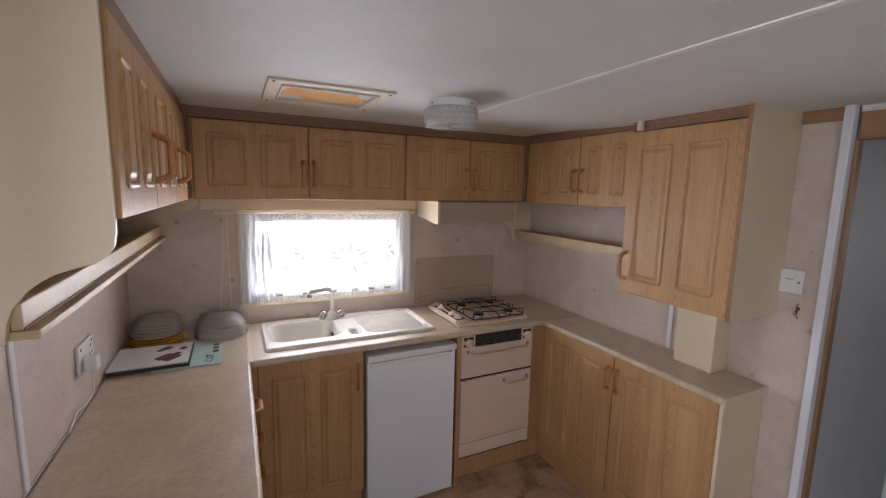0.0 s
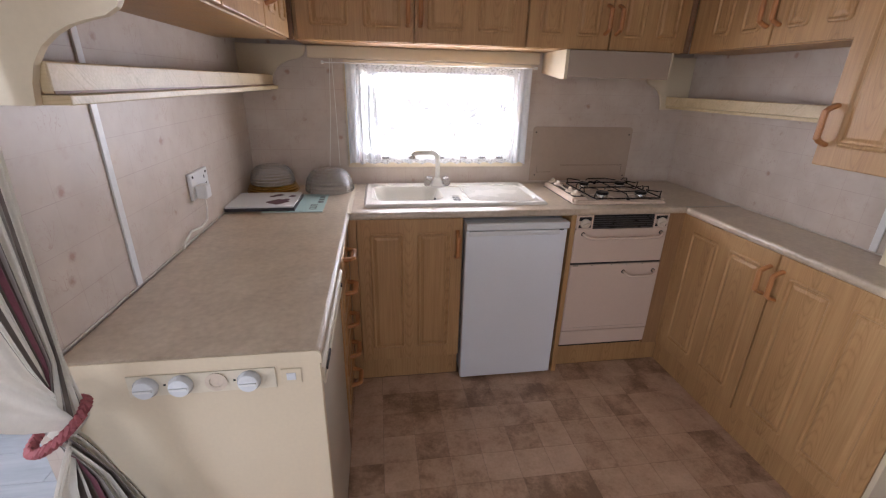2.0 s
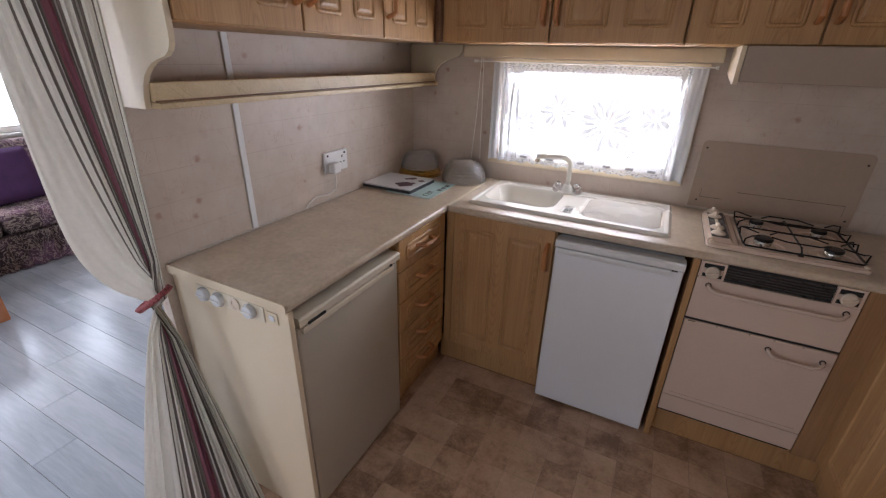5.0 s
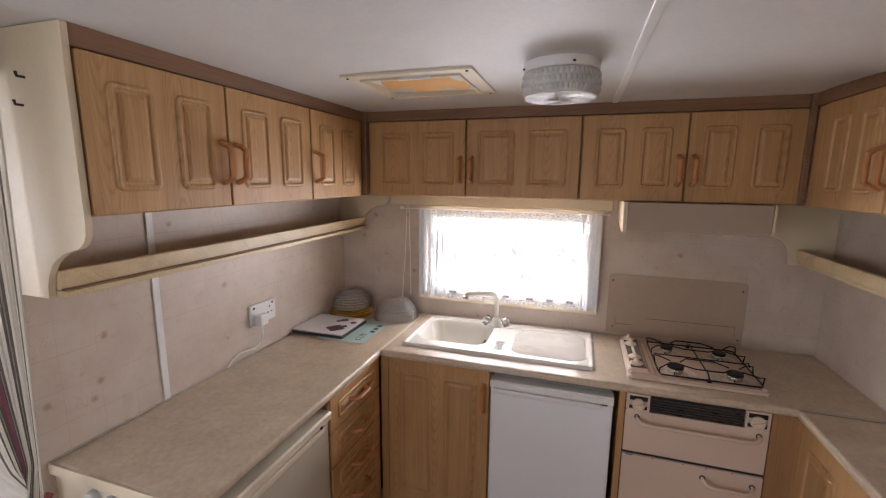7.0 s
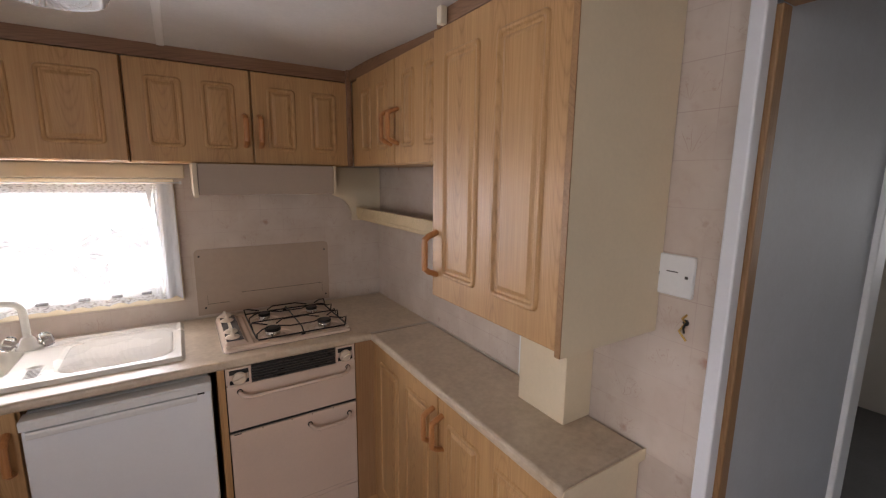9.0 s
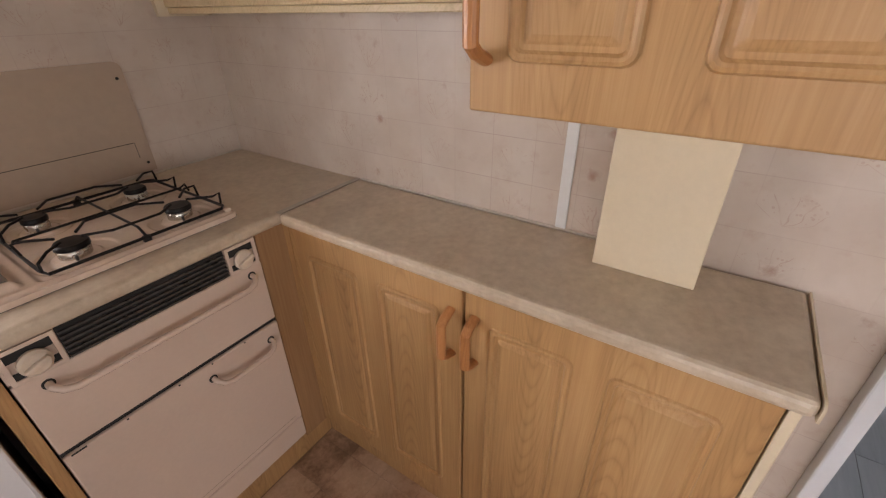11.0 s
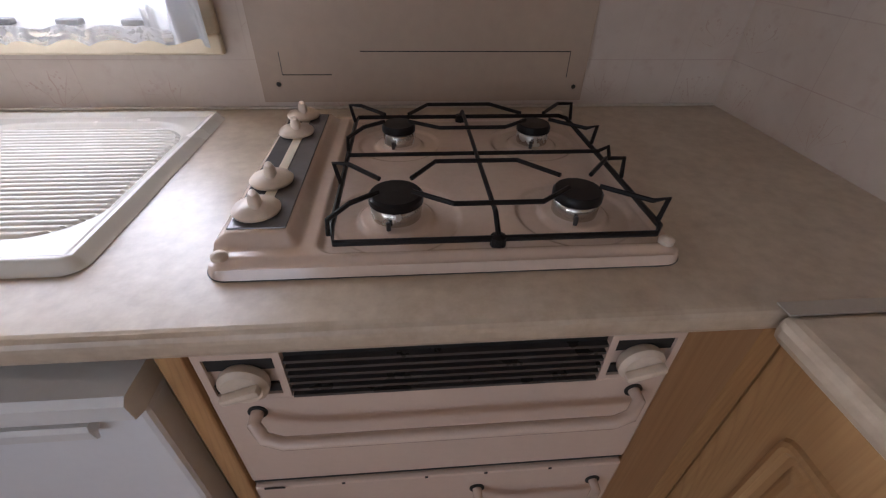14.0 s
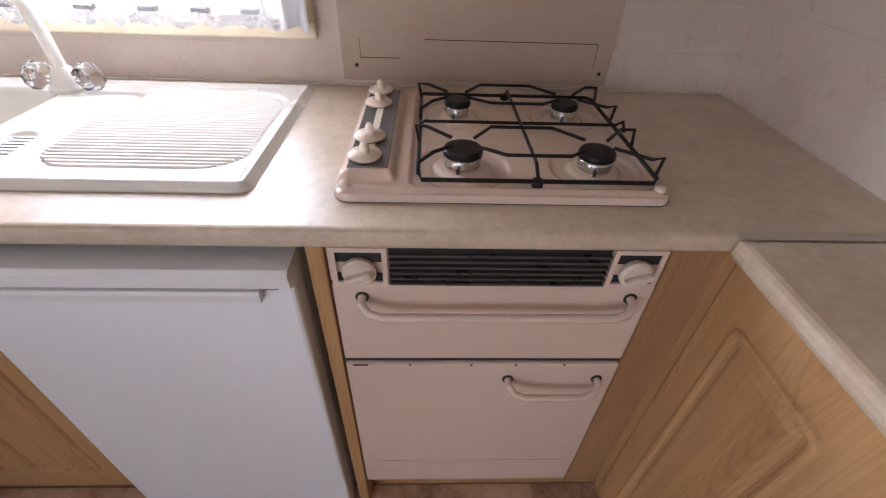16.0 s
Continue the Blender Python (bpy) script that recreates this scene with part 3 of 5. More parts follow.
built("wall_room_side", boxes((3.005, 5.04, 1.50, 1.55, 0, 2.3), (2.945, 3.005, 1.0955, 1.55, 0, 2.3)), CREAM, "cream wall of the far room")

bm = field(bmesh.new(), XL - 0.04, XR + 0.04, YF, YB, 40, 50, ceiling_height)
bmesh.ops.reverse_faces(bm, faces=bm.faces)
box(bm, XL - 0.04, XR + 0.04, YF, YB, 1.97, 2.0)
built("ceiling", bm, CEILING, "off-white vinyl ceiling, bowed slightly upward", True)
built("ceiling_lounge", prism(bmesh.new(), [(-3.5, 1.99), (XL - 0.04, 2.16), (XL - 0.04, 2.2), (-3.5, 2.04)], "y", YF, YB), CEILING, "white panelled lounge ceiling")
for x in (-1.1, -2.25):
    built("ceiling_seam", boxes((x - 0.008, x + 0.008, YF, YB, 2.03 + 0.0495 * (x + 3.5) - 0.045, 2.03 + 0.0495 * (x + 3.5) - 0.030)), WHITE, "white plastic seam strip")
built("ceiling_corridor", boxes((XR + 0.04, 5.1, YF, YB, 1.93, 1.97)), CEILING)
built("ceiling_trim", boxes((1.296, 1.318, YF, 2.470, 1.908, 1.92), bevel=0.002), WHITE, "white plastic joint strip")

floor_kitchen = built("floor", boxes((XL, XR + 0.03, YF, YB, -0.05, FL - 0.002)), GROUT, "brown tile-effect kitchen floor")
floor_lounge = built("floor_lounge", boxes((-3.5, XL, YF, YB, -0.05, FL - 0.002)), GROUT_G, "grey wood-effect planks")
floor_corridor = built("floor_corridor", boxes((XR + 0.03, 5.1, YF, YB, -0.05, FL - 0.002)), GROUT_G, "grey wood-effect planks")
built("ground", boxes((-1500, 1500, -1500, 1500, -0.75, -0.6)), GRASS, "grass outside")

# Headers, posts and trims
built("header_left", boxes((XL - 0.05, XL - 0.005, YF, 1.215, 1.81, 1.878), (XL - 0.04, XL - 0.01, YF, 1.215, 1.868, 2.2)), TRIM, "stained wooden header over the opening")
built("header_right", boxes((XR + 0.004, XR + 0.05, 0.36, 1.036, 1.778, 1.864), bevel=0.003), TRIM, "stained wooden header over the opening")
built("wall_over_header", boxes((XR + 0.01, XR + 0.04, 0.36, 1.04, 1.864, 2.3)), CEILING)
built("trim_right", boxes((XR - 0.012, XR, 1.073, 1.188, 1.842, 1.892), bevel=0.002), TRIM, "stained wooden strip under the ceiling")
built("post_right", boxes((XR - 0.027, XR + 0.008, 1.043, 1.0705, 0, 1.889), bevel=0.004), PVC, "white plastic corner post")
built("strip_right", boxes((XR + 0.0085, XR + 0.043, 1.034, 1.062, 0, 1.778), bevel=0.003), STRIP, "stained wooden door strip")
built("post_far", boxes((2.921, 3.01, 1.025, 1.095, 0, 1.9), bevel=0.006), WHITE, "white door frame")
built("skirting_far", boxes((3.006, 5.03, 1.48, 1.498, 0, 0.07)), STRIP)
built("joint_strip_left", boxes((XL, XL + 0.005, 1.565, 1.587, 0.878, 1.52), bevel=0.001), WHITE, "white plastic panel joint strip")
built("joint_strip_right", boxes((XR - 0.005, XR, 1.596, 1.618, 0.878, 1.162), bevel=0.001), WHITE, "white plastic panel joint strip")
built("trim_lounge_top", boxes((-3.44, -3.415, YF, YB, 1.915, 1.965), bevel=0.003), TRIM, "wooden strip along the wall top")

# ---- kitchen window ----
win = tagged(new("window_1"), "white-framed window with a lace net, daylight behind", "window", "", "structure")
part("window_frame", boxes((WX0 - 0.045, WX1 + 0.045, YB - 0.014, YB, WZ1, WZ1 + 0.035), (WX0 - 0.045, WX1 + 0.045, YB - 0.014, YB, WZ0 - 0.03, WZ0), (WX0 - 0.045, WX0, YB - 0.014, YB, WZ0, WZ1), (WX1, WX1 + 0.045, YB - 0.014, YB, WZ0, WZ1), bevel=0.003), CREAM, win, "cream trim round the window")
part("sash", boxes((WX0, WX0 + 0.03, YB + 0.01, YB + 0.045, WZ0, WZ1), (WX1 - 0.03, WX1, YB + 0.01, YB + 0.045, WZ0, WZ1), (WX0 + 0.03, WX1 - 0.03, YB + 0.01, YB + 0.045, WZ0, WZ0 + 0.035), (WX0 + 0.03, WX1 - 0.03, YB + 0.01, YB + 0.045, WZ1 - 0.03, WZ1), bevel=0.003), WHITE, win)
pane = part("pane", boxes((WX0 + 0.03, WX1 - 0.03, YB + 0.025, YB + 0.029, WZ0 + 0.035, WZ1 - 0.03)), GLASS, win)
pane.visible_shadow = False
for x in (0.49, 0.58, 0.715, 0.865, 0.985, 1.085, 1.18):
    part("stay", boxes((x - 0.017, x + 0.017, YB - 0.006, YB + 0.012, WZ0 + 0.010, WZ0 + 0.019), bevel=0.002), SLAT, win, "dark window stay")


def lace_point(u, v):
    x = 0.402 + 0.902 * u
    fold = 0.006 * math.sin(u * 60) + 0.004 * math.sin(u * 23 + 1) + (0.012 * math.sin(u * 150) if u < 0.14 or u > 0.93 else 0)
    drop = 0.008 * abs(math.sin(u * math.pi * 15))
    return (x, YB - 0.036 + fold * (0.5 + 0.5 * (1 - v)), 0.986 + drop * (1 - v) + v * (1.448 - 0.986))


lace = solid("lace_curtain", sheet(lace_point, 220, 24), LACE, "white floral lace net with scalloped edges", "curtain")
rail = thing("curtain_wire", "thin white net wire above the window", "curtain rail")
part("wire", tube(bmesh.new(), [(0.30, YB - 0.03, 1.452), (1.33, YB - 0.03, 1.452)], 0.003), WHITE, rail)
part("hook", boxes((0.297, 0.305, YB - 0.036, YB, 1.446, 1.459)), WHITE, rail)
part("hook", boxes((1.325, 1.333, YB - 0.036, YB, 1.446, 1.459)), WHITE, rail)
solid("window_pelmet", boxes((0.236, 1.345, YB - 0.022, YB - 0.001, 1.470, 1.523), bevel=0.004), CREAM, "plain cream board over the window", "pelmet")
cord = thing("blind_pull", "two thin white cords hanging beside the window", "cord")
part("cord", tube(bmesh.new(), [(0.345, YB - 0.03, 1.47), (0.35, YB - 0.028, 1.2), (0.352, YB - 0.025, 0.98)], 0.0016, 6), LACEWHITE, cord)
part("cord", tube(bmesh.new(), [(0.335, YB - 0.03, 1.47), (0.322, YB - 0.028, 1.2), (0.30, YB - 0.025, 0.95), (0.295, YB - 0.025, 0.90)], 0.0016, 6), LACEWHITE, cord)

# ---- cabinets ----


def soft_corners(x0, x1, z0, z1, r, seg=3):
    """The outline of a rectangle with rounded corners."""
    pts = []
    for cx, cz, start in ((x1 - r, z1 - r, 0), (x0 + r, z1 - r, 90), (x0 + r, z0 + r, 180), (x1 - r, z0 + r, 270)):
        for k in range(seg + 1):
            a = radians(start + 90 * k / seg)
            pts.append((cx + r * math.cos(a), cz + r * math.sin(a)))
    return pts


def panel_door(x0, x1, z0, z1, y0, panels, mx=0.055, mz=0.06, gap=0.055):
    """A slab door with raised, moulded panels; its face is at y0 and looks towards -y."""
    bm = box(bmesh.new(), x0, x1, y0, y0 + 0.018, z0, z1, bevel=0.003)
    width = (x1 - x0 - 2 * mx - gap * (panels - 1)) / panels
    for k in range(panels):
        a = x0 + mx + k * (width + gap)
        loops = []
        for d, h in ((0, 0.001), (0.003, -0.004), (0.007, -0.0055), (0.011, -0.0045), (0.015, 0.0005), (0.019, 0.001), (0.024, -0.002), (0.031, -0.0045)):
            loops.append([bm.verts.new((p, y0 + h, q)) for p, q in soft_corners(a + d, a + width - d, z0 + mz + d, z1 - mz - d, max(0.016 - 0.6 * d, 0.003))])
        count = len(loops[0])
        for lo, hi in zip(loops, loops[1:]):
            for i in range(count):
                bm.faces.new((lo[i], lo[(i + 1) % count], hi[(i + 1) % count], hi[i]))
        bm.faces.new(loops[-1])
    return bm


def grip(x, y, z0, z1, upright=True, r=0.0078, reach=0.037):
    """A bowed wooden handle."""
    pts = []
    for k in range(13):
        s = k / 12
        out = reach * min(1.0, 2.2 * math.sin(math.pi * s)) ** 0.7 if 0 < s < 1 else 0.0
        pts.append((x, y - out, z0 + (z1 - z0) * s) if upright else (z0 + (z1 - z0) * s, y - out, x))
    return tube(bmesh.new(), pts, r, 12, flat=1.3)


def cabinet(name, label, m, w, z0, z1, depth, doors, group, body=None, panels=2, hollow=False):
    """doors: rows of (x0, x1, side of the handle, handle's lower and upper height)."""
    ob = thing(name, label, "cabinet", m, group)
    if hollow:
        walls = boxes((0, 0.016, 0.02, depth, z0, z1), (w - 0.016, w, 0.02, depth, z0, z1), (0.016, w - 0.016, 0.02, depth, z0, z0 + 0.016), (0.016, w - 0.016, depth - 0.01, depth, z0 + 0.016, z1), (0.016, w - 0.016, 0.02, 0.036, z1 - 0.05, z1))
        part("body", walls, body or OAK, ob)
    else:
        part("body", boxes((0, w, 0.02, depth, z0, z1), bevel=0.002), body or OAK, ob)
    for x0, x1, side, h0, h1 in doors:
        d = part("door", panel_door(x0 + 0.0012, x1 - 0.0012, z0 + 0.003, z1 - 0.003, 0.0, panels, mx=0.05, mz=0.05 if z1 - z0 < 0.5 else 0.06), OAK, ob)
        hx = x0 + 0.024 if side == "l" else x1 - 0.024
        part("handle", grip(hx, 0.0, h0, h1), HANDLE, d, "bowed orange-brown wooden handle")
    return ob


UP = "oak wall cabinets"
YU = 2.465
XU = 0.215
cabinet("wall_cabinet", "oak-effect wall cabinet with two moulded doors", pose(0.222, YU, 0), 0.968, 1.525, 1.866, YB - YU - 0.002, [(0.012, 0.482, "r", 1.592, 1.703), (0.486, 0.966, "l", 1.592, 1.703)], UP)
cabinet("wall_cabinet", "oak-effect wall cabinet with two moulded doors above the hob", pose(1.192, YU, 0), 0.77, 1.525, 1.866, YB - YU - 0.002, [(0.003, 0.382, "r", 1.592, 1.703), (0.386, 0.758, "l", 1.592, 1.703)], UP)
cabinet("wall_cabinet", "oak-effect wall cabinet with three moulded doors above a shelf", pose(XU, 1.241, 0, 0, 0, 90), 1.215, 1.522, 1.866, XU - XL - 0.002, [(0.003, 0.382, "r", 1.592, 1.704), (0.386, 0.786, "l", 1.592, 1.704), (0.790, 1.165, "l", 1.592, 1.704)], UP)
cabinet("wall_cabinet", "small oak-effect wall cabinet with two moulded doors", pose(1.946, 2.455, 0, 0, 0, -90), 0.781, 1.525, 1.866, XR - 1.946 - 0.002, [(0.10, 0.444, "r", 1.592, 1.703), (0.448, 0.779, "l", 1.592, 1.703)], UP)
boiler = cabinet("boiler_cabinet", "tall oak-effect wall cabinet with a cream end panel", pose(1.890, 1.672, 0, 0, 0, -90), 0.467, 1.163, 1.845, XR - 1.890 - 0.002, [(0.010, 0.465, "l", 1.228, 1.342)], UP, CREAM)
part("end_panel", boxes((0.4685, 0.481, -0.004, XR - 1.890 - 0.002, 1.159, 1.905), bevel=0.002), CREAM, boiler, "cream laminate end panel")
part("edge_strip", boxes((0.4685, 0.4815, -0.007, -0.0045, 1.160, 1.885)), TRIM, boiler)

# Pelmets over the wall cabinets
pel = thing("cabinet_pelmet", "dark wooden pelmet strip between cabinets and ceiling", "pelmet", None, "", "structure")
part("strip", boxes((0.20, 1.97, YU + 0.006, YU + 0.024, 1.867, 1.918), bevel=0.003), PELMET, pel)
part("strip", boxes((XU - 0.028, XU - 0.010, 1.241, YU + 0.02, 1.867, 1.918), bevel=0.003), PELMET_Y, pel)
part("strip", boxes((1.955, 1.972, 1.66, YU + 0.005, 1.867, 1.918), bevel=0.003), PELMET_Y, pel)
part("strip", boxes((1.896, 1.912, 1.204, 1.657, 1.846, 1.900), bevel=0.003), PELMET_Y, pel)
part("corner_post", boxes((0.196, 0.222, YU - 0.014, YU + 0.03, 1.525, 1.914), bevel=0.003), PELMET, pel)
part("corner_post", boxes((1.942, 1.962, YU - 0.014, YU + 0.03, 1.525, 1.914), bevel=0.003), PELMET, pel)
part("joint_tab", boxes((1.876, 1.894, 1.604, 1.624, 1.845, 1.887), bevel=0.002), IVORY, pel)


def bracket_outline(x0, x1, low, top, lean=0.0):
    """Side profile of a bracket: straight at the wall, with an S-shaped lower edge."""
    pts = [(x0, top), (x0, low)]
    for p, q in ((0.455, 0.0), (0.47, 0.030), (0.50, 0.055), (0.56, 0.079), (0.63, 0.095), (0.71, 0.107), (0.80, 0.115), (0.89, 0.121), (0.95, 0.132), (0.985, 0.148), (1.0, 0.172)):
        pts.append((x0 + (x1 - x0) * (p + lean * (1 - p)), low + q))
    pts.append((x1, top))
    return pts


ce = solid("cabinet_end_panel", prism(bmesh.new(), bracket_outline(XL + 0.002, 0.208, 1.333, 1.910), "y", 1.226, 1.240), CREAM, "cream end panel with a curved lower edge", "end panel")
for zx, zz in ((0.085, 1.81), (0.068, 1.755)):
    part("hook", tube(bmesh.new(), [(zx, 1.227, zz), (zx, 1.213, zz), (zx + 0.004, 1.209, zz + 0.008)], 0.003, 6), GAP, ce)
ls = thing("wall_shelf", "long narrow cream-edged shelf on curved brackets", "shelf")
part("board", boxes((XL + 0.002, 0.096, 1.2415, 2.684, 1.333, 1.348), bevel=0.002), PINE, ls)
part("lip", boxes((0.060, 0.076, 1.2415, 2.684, 1.349, 1.394), bevel=0.003), PINE, ls, "pale shelf lip")
part("rail", boxes((0.0765, 0.0785, 1.2415, 2.684, 1.3485, 1.353)), PELMET_Y, ls)
part("bracket", prism(bmesh.new(), bracket_outline(XL + 0.002, 0.232, 1.346, 1.5215), "y", 2.685, 2.700), CREAM, ls, "cream curved bracket")

rs = thing("wall_shelf", "short narrow cream-edged shelf on a curved bracket", "shelf")
part("board", boxes((2.062, XR - 0.002, 1.6725, 2.683, 1.276, 1.290), bevel=0.002), PINE, rs)
part("lip", boxes((2.056, 2.070, 1.6725, 2.683, 1.2905, 1.335), bevel=0.003), PINE, rs)
out = [(2.115 - p, q) for p, q in bracket_outline(-0.068, 0.185, 1.270, 1.524, 0.22)]
part("bracket", prism(bmesh.new(), out, "y", 2.684, 2.699), CREAM, rs, "cream curved bracket")

hood = thing("cooker_hood", "plain cream hood box under the wall cabinets", "cooker hood")
part("front_board", boxes((1.382, 1.868, 2.430, 2.445, 1.412, 1.524), bevel=0.003), HOOD_SHADED, hood)
part("side_board", prism(bmesh.new(), [(2.428, 1.524), (2.428, 1.404), (2.47, 1.404), (2.60, 1.42), (2.708, 1.432), (2.708, 1.524)], "x", 1.366, 1.380), CREAM, hood, "cream curved side")
part("side_board", boxes((1.869, 1.877, 2.430, 2.708, 1.42, 1.524)), CREAM, hood)
part("under_board", boxes((1.382, 1.868, 2.446, 2.708, 1.44, 1.45)), HOOD_SHADED, hood)

solid("boxed_pipe", boxes((2.086, XR - 0.001, 1.347, 1.512, 0.8775, 1.1615), bevel=0.002), CREAM, "cream boxed-in pipe standing on the worktop", "boxing")

# ---- base units ----
CT = 0.877
LOWER = "oak base cabinets"
su = cabinet("base_cabinet", "oak-effect base cabinet with a double-panelled door under the sink", pose(0.421, 2.195, 0), 0.476, 0.150, 0.847, 0.5, [(0.022, 0.472, "r", 0.665, 0.785)], LOWER, hollow=True)
part("stile", boxes((-0.012, 0.0215, 0.001, 0.0195, 0.15, 0.846)), OAK, su)
part("plinth", boxes((-0.05, 0.476, 0.05, 0.066, FL, 0.150)), OAK, su)
ru = cabinet("base_cabinet", "oak-effect base cabinet with two double-panelled doors", pose(1.930, 2.180, 0, 0, 0, -90), 0.967, 0.160, 0.846, XR - 1.930 - 0.003, [(0.008, 0.489, "r", 0.680, 0.790), (0.493, 0.967, "l", 0.680, 0.790)], LOWER)
part("stile", boxes((-0.016, 0.0075, 0.001, 0.0195, 0.16, 0.846)), OAK, ru)
part("plinth", boxes((-0.062, 0.967, 0.05, 0.066, FL, 0.160)), OAK, ru)
part("end_panel", boxes((0.968, 0.982, 0.0, XR - 1.930 - 0.003, FL, 0.846), bevel=0.002), CREAM, ru, "cream laminate end panel")
solid("filler_panel", boxes((1.856, 1.944, 2.192, 2.206, 0.150, 0.847), bevel=0.002), OAK_SHADED, "oak-effect filler beside the cooker", "filler panel")
solid("filler_panel", boxes((1.378, 1.400, 2.186, 2.6, FL, 0.847), bevel=0.002), OAK, "oak-effect divider between fridge and cooker", "filler panel")

du = thing("drawer_unit", "oak-effect unit of five drawers beside the fridge", "drawer unit", pose(0.406, 1.798, 0, 0, 0, 90), LOWER)
part("body", boxes((0.0, 0.396, 0.02, 0.47, 0.15, 0.846), bevel=0.002), OAK, du)
part("plinth", boxes((0.0, 0.44, 0.05, 0.066, FL, 0.15)), OAK, du)
zs = (0.842, 0.708, 0.570, 0.432, 0.295, 0.158)
for z1, z0 in zip(zs, zs[1:]):
    d = part("drawer_front", panel_door(0.004, 0.386, z0 + 0.002, z1 - 0.002, 0.0, 1, mx=0.045, mz=0.03), OAK, du)
    zc = (z0 + z1) / 2 + 0.005
    part("handle", grip(zc, 0.0, 0.13, 0.24, upright=False), HANDLE, d, "bowed orange-brown wooden handle")


def rounded_slab(x0, x1, y0, y1, z0, z1, r=0.011):
    return box(bmesh.new(), x0, x1, y0, y1, z0, z1, bevel=r, seg=3)


def slab_with_hole(xs, ys, z0, z1):
    """A board over three by three fields whose middle field is cut out; its front edge is rounded."""
    bm = bmesh.new()
    grid = [[bm.verts.new((x, y, z0)) for x in xs] for y in ys]
    faces = [bm.faces.new((grid[j][i], grid[j][i + 1], grid[j + 1][i + 1], grid[j + 1][i])) for j in range(3) for i in range(3) if (i, j) != (1, 1)]
    up = bmesh.ops.extrude_face_region(bm, geom=faces)
    bmesh.ops.translate(bm, vec=(0, 0, z1 - z0), verts=[v for v in up["geom"] if isinstance(v, bmesh.types.BMVert)])
    front = [e for e in bm.edges if all(abs(v.co.y - ys[0]) < 1e-5 for v in e.verts) and abs(e.verts[0].co.z - e.verts[1].co.z) < 1e-5]
    bmesh.ops.bevel(bm, geom=front, offset=0.011, segments=4, affect="EDGES", profile=0.5)
    return bm


TH = 0.030
wl = solid("worktop", rounded_slab(XL + 0.001, 0.4190, 1.242, YB - 0.001, CT - TH, CT), LAMINATE, "mottled beige laminate worktop with a rounded edge", "worktop", "worktops")
HX0, HX1, HY0, HY1 = 0.50, 0.86, 2.31, 2.66
wb = solid("worktop", slab_with_hole((0.4205, HX0, HX1, XR - 0.001), (2.178, HY0, HY1, YB - 0.001), CT - TH, CT), LAMINATE, "mottled beige laminate worktop holding sink and hob", "worktop", "worktops")
wr = solid("worktop", rounded_slab(1.914, XR - 0.001, 1.190, 2.1765, CT - TH, CT), LAMINATE, "mottled beige laminate worktop with a rounded edge", "worktop", "worktops")
for top, x0, x1, y in ((wl, XL + 0.001, 0.419, 1.2385), (wr, 1.914, XR - 0.001, 1.1865)):
    corner = x1 - 0.012 if top is wl else x0 + 0.012
    low, side = CT - TH + 0.001, (1 if top is wl else -1)
    rim = [(corner + side * 0.012 * math.sin(radians(15 * k)), CT - 0.0125 + 0.012 * math.cos(radians(15 * k))) for k in range(7)]
    foot = [(corner + side * 0.012, low), (x0 if top is wl else x1, low), (x0 if top is wl else x1, CT - 0.0005)]
    part("end_cap", prism(bmesh.new(), rim + foot, "y", y, y + 0.0032), CREAM, top, "cream edging strip on the cut end")
part("joint_strip", boxes((1.918, XR - 0.002, 2.170, 2.186, CT + 0.0005, CT + 0.002)), JOINT, wr, "flat metal joint strip")
SEALANT = worn("aged_sealant", (0.60, 0.53, 0.45), 0.5, amount=0.25, scale=14.0)
part("sealant", boxes((0.43, XR - 0.006, YB - 0.006, YB - 0.001, CT + 0.0003, CT + 0.005), bevel=0.0015), SEALANT, wb, "grimy bead of sealant along the wall")
part("sealant", boxes((XR - 0.006, XR - 0.001, 1.520, 2.166, CT + 0.0003, CT + 0.005), bevel=0.0015), SEALANT, wr, "grimy bead of sealant along the wall")
part("sealant", boxes((XL + 0.001, XL + 0.006, 1.245, YB - 0.008, CT + 0.0003, CT + 0.005), bevel=0.0015), SEALANT, wl, "grimy bead of sealant along the wall")
part("joint_strip", boxes((0.413, 0.427, 2.176, YB - 0.002, CT + 0.0005, CT + 0.002)), IVORY, wl, "pale joint strip")

# ---- fridges ----


def fridge(name, label, m, w, h, depth, mat, z0=0.012):
    ob = thing(name, label, "fridge", m, "fridges")
    part("body", boxes((0.004, w - 0.004, 0.045, depth, z0 + 0.02, h), bevel=0.004), mat, ob)
    d = part("door", boxes((0, w, 0.0, 0.04, z0 + 0.012, h - 0.034), bevel=0.006), mat, ob)
    lip = prism(bmesh.new(), [(0.0, h - 0.033), (-0.012, h - 0.028), (-0.014, h - 0.006), (-0.008, h), (0.04, h), (0.04, h - 0.033)], "x", 0.0, w)
    part("handle", lip, IVORY if mat is FRIDGE_B else WHITE, d, "full-width plastic top grip")
    pull = prism(bmesh.new(), [(0.0005, h - 0.0335), (-0.0125, h - 0.0335), (-0.0140, h - 0.040), (-0.0125, h - 0.053), (-0.009, h - 0.056), (-0.007, h - 0.048), (0.0005, h - 0.044)], "x", 0.012, w - 0.042)
    part("pull", pull, IVORY if mat is FRIDGE_B else WHITE, d, "hooked finger pull under the grip")
    part("groove", boxes((w - 0.040, w - 0.020, -0.002, 0.0, h - 0.039, h - 0.034)), GAP, d)
    for x in (0.03, w - 0.05):
        part("foot", lathe(bmesh.new(), [(0.014, 0), (0.014, 0.03)], (x, 0.06, FL), 12), WHITE, ob)
    return ob


